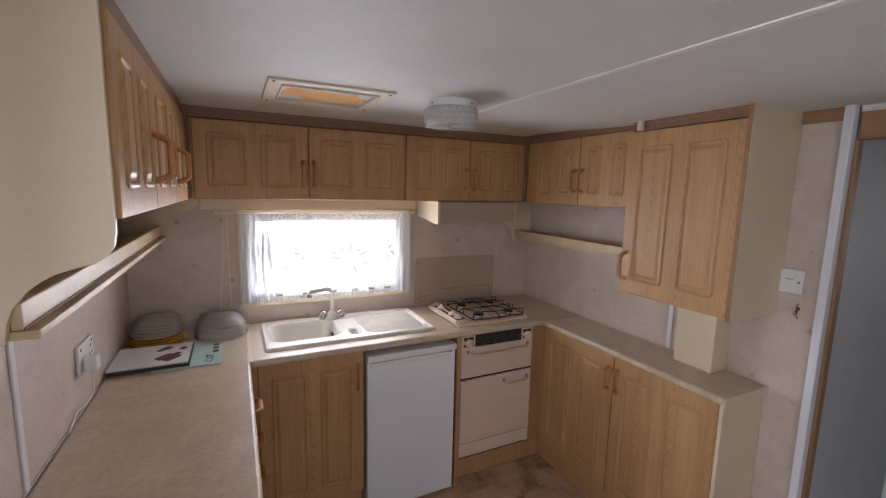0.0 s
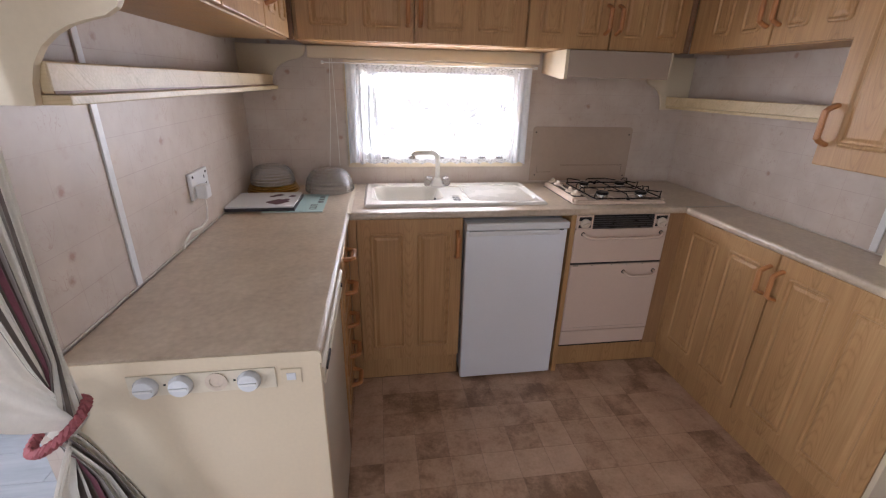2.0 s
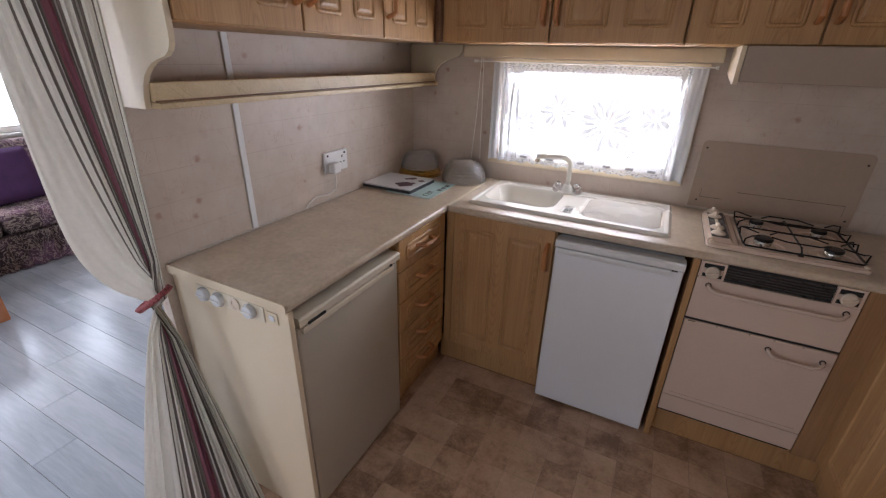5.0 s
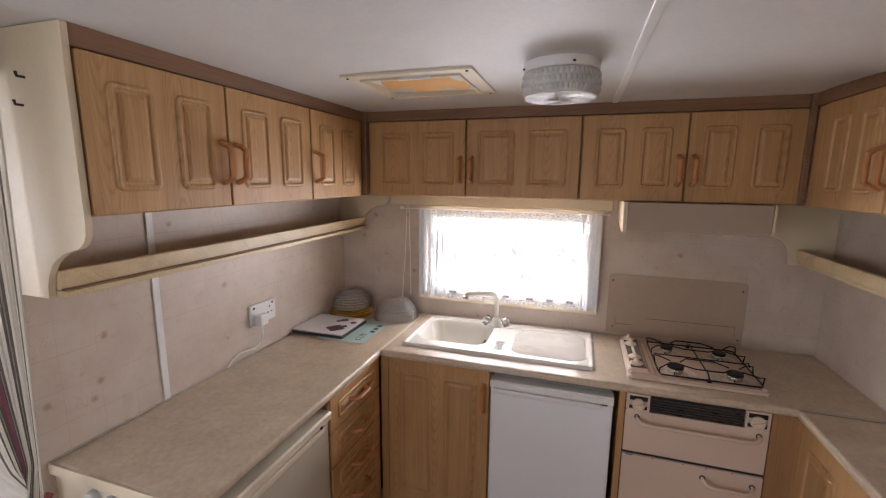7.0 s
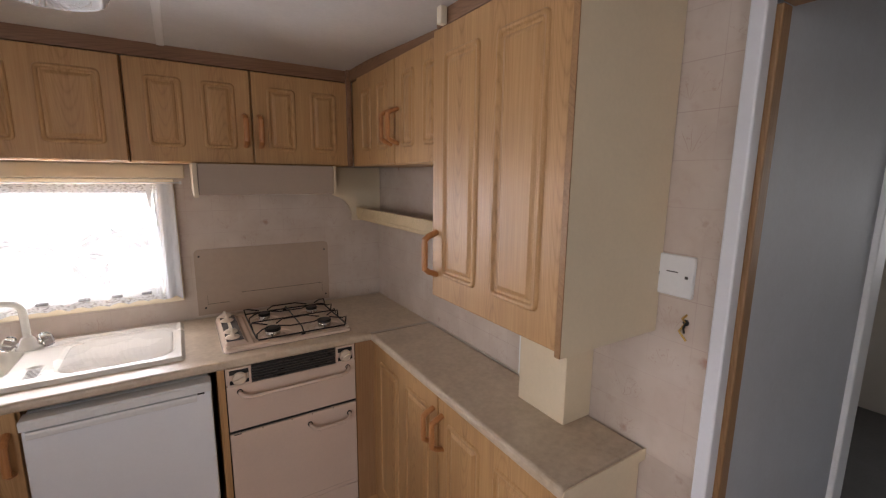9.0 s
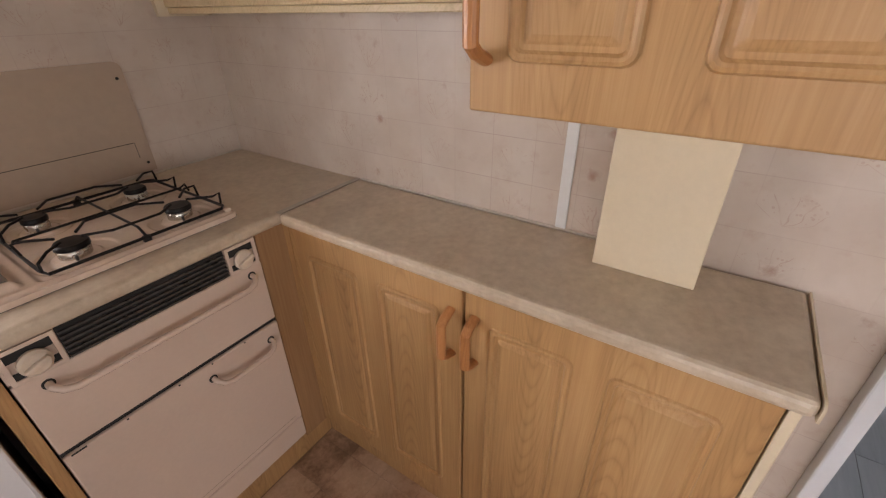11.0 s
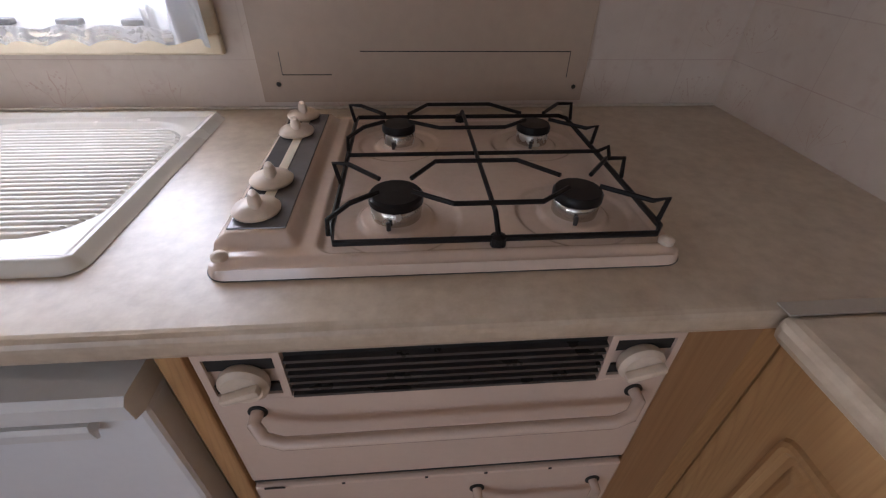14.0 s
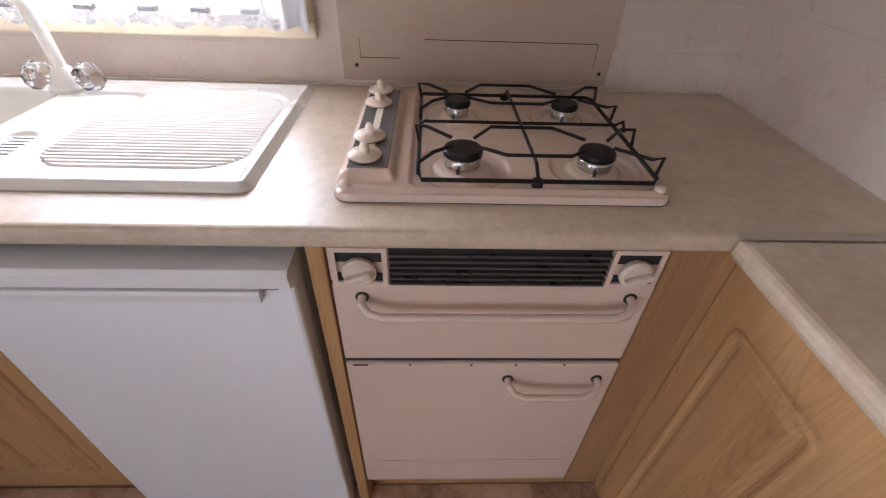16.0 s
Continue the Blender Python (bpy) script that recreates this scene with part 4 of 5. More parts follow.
fridge("fridge", "white under-counter fridge with a full-width top grip", pose(0.903, 2.172, 0), 0.456, 0.826, 0.48, FRIDGE, FL + 0.006)
lf = fridge("fridge", "yellowed beige under-counter fridge with a plastic top grip", pose(0.402, 1.284, 0, 0, 0, 90), 0.508, 0.806, 0.44, FRIDGE_B, FL + 0.004)
part("badge", boxes((0.03, 0.10, -0.0165, -0.0125, 0.775, 0.783)), GAP, lf)
part("badge", boxes((0.44, 0.452, -0.0165, -0.0125, 0.775, 0.783)), GAP, lf)
ep = thing("unit_end_panel", "cream end panel with a row of milky control knobs", "end panel")
part("panel", boxes((XL + 0.002, 0.4135, 1.250, 1.268, FL, 0.846), bevel=0.002), CREAM, ep)
part("inner_panel", boxes((-0.06, 0.38, 1.2685, 1.281, FL, 0.846)), GAP, ep)
part("control_plate", boxes((0.05, 0.325, 1.2465, 1.2495, 0.790, 0.838), bevel=0.001), IVORY, ep, "ivory plastic control plate")
for k, x in enumerate((0.085, 0.148, 0.275)):
    bm = lathe(bmesh.new(), [(0.021, 0), (0.023, 0.006), (0.019, 0.016), (0.0, 0.017)], seg=20)
    bm.transform(pose(x, 1.2464, 0.815, 90, 0, 0))
    kn = part("knob", bm, CLEARKNOB, ep, "milky plastic knob", True)
    bm = boxes((x - 0.016, x + 0.016, 1.226, 1.2292, 0.8125, 0.8175))
    part("pointer", bm, WHITE, kn)
bm = lathe(bmesh.new(), [(0.020, 0), (0.021, 0.003), (0.013, 0.003), (0.012, 0.0005), (0.0, 0.0005)], seg=20)
bm.transform(pose(0.212, 1.2464, 0.815, 90, 0, 0))
part("knob_socket", bm, KNOB, ep, "bare round socket of a missing knob", True)
part("indicator", boxes((0.335, 0.375, 1.2465, 1.2495, 0.797, 0.832), bevel=0.001), CREAM, ep)
part("lens", boxes((0.346, 0.364, 1.2445, 1.2464, 0.806, 0.823), bevel=0.0008), CLEARKNOB, ep)
for x in (0.117, 0.246):
    part("screw", boxes((x - 0.002, x + 0.002, 1.2455, 1.2466, 0.813, 0.817)), GAP, ep)

# ---- sink and tap ----


def rounded_rect(x, y, cx, cy, hx, hy, r):
    dx, dy = abs(x - cx) - hx + r, abs(y - cy) - hy + r
    return math.hypot(max(dx, 0), max(dy, 0)) + min(max(dx, dy), 0) - r


def smooth(v):
    v = min(1.0, max(0.0, v))
    return v * v * (3 - 2 * v)


def round_plan(bm, x0, x1, y0, y1, r):
    """Pull the corners of a sheet in to a rounded outline."""
    for v in bm.verts:
        cx, cy = min(max(v.co.x, x0 + r), x1 - r), min(max(v.co.y, y0 + r), y1 - r)
        d = math.hypot(v.co.x - cx, v.co.y - cy)
        if d > r:
            v.co.x, v.co.y = cx + (v.co.x - cx) * r / d, cy + (v.co.y - cy) * r / d
    return bm


SX0, SX1, SY0, SY1 = 0.474, 1.296, 2.258, 2.676


def sink_height(x, y):
    edge = -rounded_rect(x, y, (SX0 + SX1) / 2, (SY0 + SY1) / 2, (SX1 - SX0) / 2, (SY1 - SY0) / 2, 0.02)
    z = 0.001 + 0.012 * smooth(edge / 0.012) - 0.005 * smooth((edge - 0.014) / 0.012)
    bowl = -rounded_rect(x, y, 0.672, 2.488, 0.165, 0.148, 0.07)
    z -= 0.135 * smooth(bowl / 0.055) if bowl > 0 else 0
    if bowl > 0:
        z -= 0.012 * smooth((0.06 - math.hypot(x - 0.672, y - 2.488)) / 0.05)
    drain = -rounded_rect(x, y, 1.106, 2.470, 0.165, 0.162, 0.075)
    if drain > 0:
        z -= 0.007 * smooth(drain / 0.012)
        if drain > 0.014:
            z += 0.0036 * abs(math.sin(y * math.pi / 0.0108)) ** 0.7
    soap = -rounded_rect(x, y, 0.925, 2.600, 0.062, 0.016, 0.012)
    if soap > 0:
        z -= 0.006 * smooth(soap / 0.008)
    slot = -rounded_rect(x, y, 0.895, 2.375, 0.030, 0.055, 0.028)
    if slot > 0:
        z -= 0.006 * smooth(slot / 0.012)
    return CT + z


sk = thing("sink", "cream composite sink with a ribbed drainer", "sink")
bm = round_plan(field(bmesh.new(), SX0, SX1, SY0, SY1, 220, 310, sink_height), SX0, SX1, SY0, SY1, 0.022)
part("basin", bm, SINKMAT, sk, smooth=True)
part("overflow", boxes((0.806, 0.812, 2.46, 2.50, 0.838, 0.855), bevel=0.002), GAP, sk, "dark overflow slot")
part("waste", lathe(bmesh.new(), [(0.026, 0.0), (0.026, 0.003), (0.018, 0.003), (0.016, 0.001), (0.0, 0.001)], (0.672, 2.488, CT - 0.140), 24), STEEL, sk, smooth=True)
for k in range(8):
    part("slot", boxes((0.878, 0.912, 2.333 + 0.011 * k, 2.3362 + 0.011 * k, CT + 0.0012, CT + 0.0030)), SLAT, sk)

tp = thing("mixer_tap", "cream mixer tap with two clear knobs", "tap")
part("base", lathe(bmesh.new(), [(0.034, 0), (0.034, 0.006), (0.026, 0.014), (0.020, 0.034), (0.014, 0.042), (0.0, 0.043)], (0.836, 2.622, CT + 0.008), 28), SINKMAT, tp, smooth=True)
pts = [(0.836, 2.622, CT + 0.04), (0.836, 2.620, CT + 0.10), (0.836, 2.614, CT + 0.145)]
for k in range(1, 8):
    a = math.pi / 2 * k / 7
    pts.append((0.836 - 0.045 * (1 - math.cos(a)), 2.614 - 0.034 * (1 - math.cos(a)), CT + 0.145 + 0.038 * math.sin(a)))
pts += [(0.75, 2.55, CT + 0.186), (0.712, 2.524, CT + 0.187), (0.704, 2.519, CT + 0.176)]
part("spout", tube(bmesh.new(), pts, 0.0115, 14), SINKMAT, tp, smooth=True)
part("nozzle", lathe(bmesh.new(), [(0.013, 0), (0.013, 0.014)], (0.704, 2.519, CT + 0.163), 16), STEEL, tp, smooth=True)
for sx in (-1, 1):
    bm = lathe(bmesh.new(), [(0.007, 0.0), (0.008, 0.012), (0.024, 0.018), (0.027, 0.028), (0.023, 0.042), (0.010, 0.048), (0.0, 0.048)], seg=24, wave=0.06, waves=8)
    bm.transform(pose(0.836 + sx * 0.020, 2.620, CT + 0.022, 0, sx * 68, 0))
    part("knob", bm, CRYSTAL, tp, "clear fluted knob", True)

# ---- cooker ----
ck = thing("cooker", "built-in pinkish-cream gas cooker with grill and oven", "cooker")
CX0, CX1, CY = 1.403, 1.853, 2.188
part("body", boxes((CX0, CX1, CY + 0.02, 2.66, 0.150, 0.846), bevel=0.002), GAP, ck)
part("fascia", boxes((CX0, CX1, CY + 0.004, CY + 0.02, 0.784, 0.846)), ENAMEL, ck)
for x0, x1 in ((CX0 + 0.004, CX0 + 0.078), (CX1 - 0.075, CX1 - 0.004)):
    f = part("control_frame", boxes((x0, x1, CY - 0.002, CY + 0.004, 0.781, 0.787), (x0, x1, CY - 0.002, CY + 0.004, 0.838, 0.845), (x0, x0 + 0.007, CY - 0.002, CY + 0.004, 0.787, 0.838), (x1 - 0.007, x1, CY - 0.002, CY + 0.004, 0.787, 0.838)), ENAMEL, ck)
    part("back_plate", boxes((x0 + 0.007, x1 - 0.007, CY + 0.001, CY + 0.0035, 0.787, 0.799), (x0 + 0.007, x1 - 0.007, CY + 0.001, CY + 0.0035, 0.820, 0.838)), GAP, f)
    bm = lathe(bmesh.new(), [(0.021, 0), (0.0225, 0.003), (0.0225, 0.009), (0.018, 0.013), (0.0, 0.013)], seg=28)
    box(bm, -0.0045, 0.0045, -0.019, 0.019, 0.0125, 0.0225, bevel=0.003)
    bm.transform(pose((x0 + x1) / 2, CY + 0.001, 0.807, 90, 70, 0))
    kn = part("knob", bm, KNOB, ck, "cream control knob", True)
gr = part("vent_grille", boxes((CX0 + 0.08, CX1 - 0.078, CY + 0.0005, CY + 0.0035, 0.782, 0.845)), GAP, ck, "black slatted vent")
for k in range(6):
    z = 0.785 + 0.0098 * k
    part("slat", boxes((CX0 + 0.081, CX1 - 0.079, CY - 0.006, CY + 0.0003, z, z + 0.0035)), SLAT, gr)
grill = part("grill_door", boxes((CX0, CX1, CY, CY + 0.018, 0.616, 0.780), bevel=0.003), ENAMEL, ck)
oven = part("oven_door", boxes((CX0, CX1, CY - 0.003, CY + 0.018, 0.252, 0.606), bevel=0.004), ENAMEL, ck)
part("lower_panel", boxes((CX0, CX1, CY - 0.001, CY + 0.018, 0.172, 0.249), bevel=0.003), ENAMEL, ck)
part("plinth", boxes((CX0 - 0.02, 1.979, CY + 0.055, CY + 0.07, FL, 0.165)), OAK, ck)


def bar_handle(x0, x1, y, z, droop, r):
    pts = [(x0, y, z), (x0, y - 0.014, z), (x0 + 0.010, y - 0.024, z - droop * 0.6), (x0 + 0.028, y - 0.027, z - droop), (x1 - 0.028, y - 0.027, z - droop), (x1 - 0.010, y - 0.024, z - droop * 0.6), (x1, y - 0.014, z), (x1, y, z)]
    return tube(bmesh.new(), pts, r, 12)


h = part("handle", bar_handle(CX0 + 0.040, CX1 - 0.030, CY, 0.757, 0.014, 0.0065), ENAMEL, grill, "long enamelled bar handle", True)
h = part("handle", bar_handle(CX0 + 0.268, CX1 - 0.030, CY - 0.003, 0.566, 0.016, 0.006), ENAMEL, oven, "short enamelled bar handle", True)
for door, xs, z, y in ((grill, (CX0 + 0.040, CX1 - 0.030), 0.757, CY), (oven, (CX0 + 0.268, CX1 - 0.030), 0.566, CY - 0.003)):
    for x in xs:
        bm = lathe(bmesh.new(), [(0.0095, 0), (0.0095, 0.002), (0.0065, 0.0025)], seg=16)
        bm.transform(pose(x, y + 0.0005, z, 90, 0, 0))
        part("grommet", bm, GAP, door)
part("drip_gap", boxes((CX0, CX1, CY + 0.004, CY + 0.0195, 0.6065, 0.6155)), GAP, ck)
rnd = random.Random(4)
for k in range(5):
    x = CX0 + 0.012 + (0.085 * k + 0.05 * rnd.random()) * (k > 0)
    part("chip", boxes((x, x + 0.004 + 0.02 * (k == 0), CY - 0.0036, CY - 0.0028, 0.6020, 0.6052)), GAP, oven)
part("warm_line", boxes((CX0 + 0.02, CX1 - 0.02, CY - 0.0036, CY - 0.0028, 0.270, 0.2715)), SPLASH, oven)

# ---- hob ----
HB = (1.407, 1.866, 2.243, 2.642)


def hob_height(x, y):
    edge = -rounded_rect(x, y, (HB[0] + HB[1]) / 2, (HB[2] + HB[3]) / 2, (HB[1] - HB[0]) / 2, (HB[3] - HB[2]) / 2, 0.018)
    z = 0.001 + 0.009 * smooth(edge / 0.004) + 0.005 * smooth((edge - 0.006) / 0.012)
    ridge = -rounded_rect(x, y, 1.447, 2.444, 0.046, 0.175, 0.012)
    z += 0.012 * smooth(ridge / 0.016) if ridge > 0 else 0
    tray = -rounded_rect(x, y, 1.682, 2.442, 0.178, 0.182, 0.02)
    z -= 0.006 * smooth(tray / 0.01) if tray > 0 else 0
    for bx, by, r in ((1.583, 2.332, 0.044), (1.779, 2.330, 0.041), (1.585, 2.528, 0.037), (1.779, 2.524, 0.038)):
        d = math.hypot(x - bx, y - by)
        z += 0.0055 * smooth((r - d) / 0.007) - 0.0028 * smooth((r * 1.62 - d) / 0.006)
    return CT + z


hb = thing("gas_hob", "cream enamel gas hob with black pan supports", "hob")
part("plate", round_plan(field(bmesh.new(), HB[0], HB[1], HB[2], HB[3], 220, 190, hob_height), *HB, 0.022), ENAMEL_HOB, hb, smooth=True)
# Thin dark rim: drawn for grime and the contact shadow under the plate.
part("seal", prism(bmesh.new(), soft_corners(HB[0] - 0.0008, HB[1] + 0.0008, HB[2] - 0.0008, HB[3] + 0.0008, 0.0225, 8), "z", CT + 0.0002, CT + 0.0009), SLAT, hb, "dark line of grime and painted contact shadow round the edge")
part("control_strip", boxes((1.422, 1.478, 2.288, 2.600, CT + 0.0265, CT + 0.0285), bevel=0.001), PANELGREY, hb, "grey metal control strip")
part("badge", boxes((1.443, 1.454, 2.300, 2.596, CT + 0.0286, CT + 0.0292)), IVORY, hb)
for x, y in ((1.442, 2.587), (1.444, 2.522), (1.444, 2.380), (1.444, 2.317)):
    bm = lathe(bmesh.new(), [(0.0, 0.0), (0.023, 0.001), (0.024, 0.004), (0.021, 0.0075), (0.013, 0.010), (0.011, 0.011)], seg=26)
    bm2 = lathe(bmesh.new(), [(0.0115, 0.008), (0.0100, 0.016), (0.0060, 0.0215), (0.0, 0.0225)], seg=18)
    bm2.transform(Matrix.Diagonal((0.62, 1.25, 1, 1)))
    data = bpy.data.meshes.new("stem")
    bm2.to_mesh(data)
    bm2.free()
    bm.from_mesh(data)
    bpy.data.meshes.remove(data)
    bm.transform(pose(x, y, CT + 0.0292, 0, 0, 20))
    part("knob", bm, KNOB, hb, "cream control knob", True)
for x, y in ((1.422, 2.260), (1.850, 2.262), (1.422, 2.624), (1.850, 2.624)):
    part("fixing_cap", lathe(bmesh.new(), [(0.0075, 0.0), (0.0075, 0.004), (0.005, 0.0065), (0.0, 0.007)], (x, y, CT + 0.0145), 16), KNOB, hb, smooth=True)
for x, y, r in ((1.583, 2.332, 0.0285), (1.779, 2.330, 0.0265), (1.585, 2.528, 0.023), (1.779, 2.524, 0.0235)):
    b = part("burner", lathe(bmesh.new(), [(r * 0.93, 0.0), (r * 0.97, 0.012), (r * 0.90, 0.015), (0.0, 0.015)], (x, y, CT + 0.012), 32), STEEL, hb, "steel burner ring", True)
    part("cap", lathe(bmesh.new(), [(r * 0.9, 0.0), (r * 1.02, 0.002), (r * 1.02, 0.009), (r * 0.93, 0.012), (0.0, 0.0125)], (x, y, CT + 0.0275), 32), BLACK, b, "black burner cap", True)
    part("igniter", lathe(bmesh.new(), [(0.0025, 0), (0.0025, 0.009), (0.0, 0.010)], (x - 0.008, y - r - 0.002, CT + 0.012), 8), SLAT, b)
grate = part("pan_support", tube(bmesh.new(), [(1.519, 2.297, 0.898), (1.519, 2.587, 0.898), (1.522, 2.604, 0.898), (1.842, 2.604, 0.898), (1.852, 2.592, 0.898), (1.852, 2.282, 0.898), (1.842, 2.269, 0.898), (1.524, 2.269, 0.898)], 0.0033, 8, closed=True), BLACK, hb, "black wire pan support frame", True)
ZT, ZR = 0.926, 0.901
rods = [[(1.682, 2.269, ZR), (1.682, 2.292, 0.914), (1.682, 2.582, 0.914), (1.682, 2.604, ZR)], [(1.519, 2.432, ZR), (1.525, 2.432, 0.913), (1.840, 2.432, 0.913), (1.852, 2.432, 0.919), (1.858, 2.432, ZR)]]
for by in (2.331, 2.526):
    s = 0.052
    rods.append([(1.519, by + s, ZR), (1.514, by + s, ZT), (1.530, by + s * 0.95, ZT), (1.566, by + 0.014, ZT - 0.001)])
    rods.append([(1.519, by - s, ZR), (1.520, by - s, ZT - 0.008), (1.540, by - s * 0.7, ZT), (1.566, by - 0.014, ZT - 0.001)])
    rods.append([(1.600, by + 0.014, ZT - 0.001), (1.628, by + s, ZT), (1.722, by + s, ZT), (1.762, by + 0.014, ZT - 0.001)])
    rods.append([(1.600, by - 0.014, ZT - 0.001), (1.640, by - s * 0.8, ZT), (1.728, by - s * 0.8, ZT), (1.762, by - 0.014, ZT - 0.001)])
    rods.append([(1.796, by + 0.014, ZT - 0.001), (1.828, by + s, ZT), (1.850, by + s, ZT), (1.853, by + s, ZR)])
    rods.append([(1.796, by - 0.012, ZT - 0.001), (1.842, by - s * 0.75, ZT - 0.004), (1.856, by - s * 0.8, ZT), (1.853, by - s * 0.8, ZR)])
for pts in rods:
    part("rod", tube(bmesh.new(), pts, 0.0027, 8), BLACK, grate)
for y in (2.269, 2.604):
    part("foot", lathe(bmesh.new(), [(0.008, 0), (0.008, 0.010), (0.0, 0.012)], (1.682, y, 0.8905), 12), BLACK, grate, "black rubber foot")

# ---- splash panel ----
sp = thing("splash_panel", "brown-beige metal splash panel screwed behind the hob", "splash panel")
bm = bmesh.new()
outline = [(1.352, 0.890), (1.915, 0.890)]
for k in range(7):
    a = math.pi / 2 * k / 6
    outline.append((1.895 + 0.02 * math.cos(a), 1.155 + 0.02 * math.sin(a)))
for k in range(7):
    a = math.pi / 2 + math.pi / 2 * k / 6
    outline.append((1.372 + 0.02 * math.cos(a), 1.155 + 0.02 * math.sin(a)))
part("plate", prism(bm, outline, "y", YB - 0.006, YB - 0.001), SPLASH, sp)
for x, z in ((1.381, 0.920), (1.898, 0.914), (1.897, 1.135), (1.370, 1.145)):
    bm = lathe(bmesh.new(), [(0.004, 0), (0.003, 0.002), (0.0, 0.0025)], seg=12)
    bm.transform(pose(x, YB - 0.006, z, 90, 0, 0))
    part("screw", bm, GAP, sp)
part("mark", boxes((1.523, 1.882, YB - 0.0066, YB - 0.006, 0.972, 0.9735)), GAP, sp, "thin scribed line")
part("mark", boxes((1.8808, 1.882, YB - 0.0066, YB - 0.006, 0.930, 0.972)), SLAT, sp)
part("mark", boxes((1.390, 1.472, YB - 0.0066, YB - 0.006, 0.935, 0.9365)), GAP, sp)
part("mark", boxes((1.390, 1.3912, YB - 0.0066, YB - 0.006, 0.9365, 0.972)), SLAT, sp)

# ---- small things ----


def beaded_dome(cx, cy, z0, r, h, beads=40):
    """A hollow glass dome with rows of square beads outside and a smooth inside."""
    bm = bmesh.new()
    seg, rows = beads * 4, 36
    rings = []
    for k in range(rows):
        a = math.pi / 2 * k / rows
        ring = []
        for j in range(seg):
            t = 2 * math.pi * j / seg
            bead = 0.0045 * abs(math.sin(t * beads / 2)) * abs(math.sin(k * math.pi / 4)) if k < 30 else 0.002 * (k % 2)
            rr = r * math.cos(a) ** 0.55 + bead
            ring.append(bm.verts.new((cx + rr * math.cos(t), cy + rr * math.sin(t), z0 + h * math.sin(a))))
        rings.append(ring)
    rings.append([bm.verts.new((cx, cy, z0 + h))])
    inner = []
    for k in range(10):
        a = math.pi / 2 * k / 10
        rr = (r - 0.004) * math.cos(a) ** 0.55
        inner.append([bm.verts.new((cx + rr * math.cos(2 * math.pi * j / seg), cy + rr * math.sin(2 * math.pi * j / seg), z0 + (h - 0.004) * math.sin(a))) for j in range(seg)])
    inner.append([bm.verts.new((cx, cy, z0 + h - 0.004))])
    for bands in (rings, inner):
        for lo, hi in zip(bands, bands[1:]):
            for j in range(seg):
                if len(hi) > 1:
                    bm.faces.new((lo[j], lo[(j + 1) % seg], hi[(j + 1) % seg], hi[j]))
                else:
                    bm.faces.new((lo[j], lo[(j + 1) % seg], hi[0]))
    for j in range(seg):
        bm.faces.new((rings[0][(j + 1) % seg], rings[0][j], inner[0][j], inner[0][(j + 1) % seg]))
    return bm


gl = thing("glass_shade", "ribbed glass lamp shade on a brass base", "lamp shade", None, "spare lamp shades")
ridges = [(0.100, 0.0), (0.116, 0.003), (0.118, 0.009), (0.110, 0.013), (0.114, 0.019), (0.107, 0.024), (0.109, 0.030), (0.102, 0.034), (0.103, 0.040), (0.0, 0.041)]
part("base", lathe(bmesh.new(), ridges, (0.045, 2.588, CT + 0.001), 48), BRASS, gl, "ridged brass base ring", True)
part("shade", beaded_dome(0.045, 2.588, CT + 0.0425, 0.098, 0.085), DOMEGLASS, gl, smooth=True)
gl = thing("glass_shade", "loose ribbed glass lamp shade on the worktop", "lamp shade", None, "spare lamp shades")
part("shade", beaded_dome(0.305, 2.592, CT + 0.001, 0.112, 0.105), DOMEGLASS, gl, smooth=True)


def booklet(name, label, x, y, z, turn, w, d, t, cover, inside=None):
    ob = thing(name, label, "magazine", pose(x, y, z, 0, 0, turn), "magazines")
    part("paper_block", boxes((0.002, w - 0.002, 0.002, d - 0.002, 0.0, t - 0.001)), inside or PAPER, ob)
    part("cover", boxes((0, w, 0, d, t - 0.0009, t), bevel=0.0002), cover, ob)
    return ob


cal = booklet("magazine", "pale mint calendar with dark lettering", 0.078, 2.205, CT + 0.0008, 0, 0.235, 0.285, 0.004, MINT)
part("lettering", text_mesh("CUT", 0.042, pose(0.205, 0.03, 0.0042, 0, 0, 90)), INK, cal)
for k in range(3):
    part("bar", boxes((0.20, 0.222, 0.135 + 0.04 * k, 0.16 + 0.04 * k, 0.0041, 0.0045)), INK, cal)
booklet("magazine", "dark-edged magazine in a small pile", -0.066, 2.218, CT + 0.005, 0, 0.27, 0.24, 0.012, INK, INK)
mg = booklet("magazine", "white magazine with a plum flower on its cover", -0.064, 2.222, CT + 0.0175, 0, 0.262, 0.235, 0.006, PAPER)
for k, (x, y, r) in enumerate(((0.185, 0.09, 0.020), (0.210, 0.075, 0.018), (0.165, 0.070, 0.018), (0.190, 0.055, 0.019), (0.215, 0.105, 0.013), (0.232, 0.165, 0.013), (0.172, 0.185, 0.016), (0.150, 0.165, 0.011))):
    part("petal", lathe(bmesh.new(), [(r * 1.25, 0.0062), (r * 1.15, 0.0066), (0.0, 0.0067)], (x, y, 0), 14, 0.12, 4), PLUM, mg)


def wall_plate(name, label, m, w, h, holes):
    ob = thing(name, label, "socket", m)
    part("plate", boxes((-w / 2, w / 2, -0.011, 0.0, -h / 2, h / 2), bevel=0.003), WHITE, ob)
    for x, z, a, b in holes:
        part("slot", boxes((x - a, x + a, -0.0118, -0.0108, z - b, z + b)), GAP, ob)
    return ob


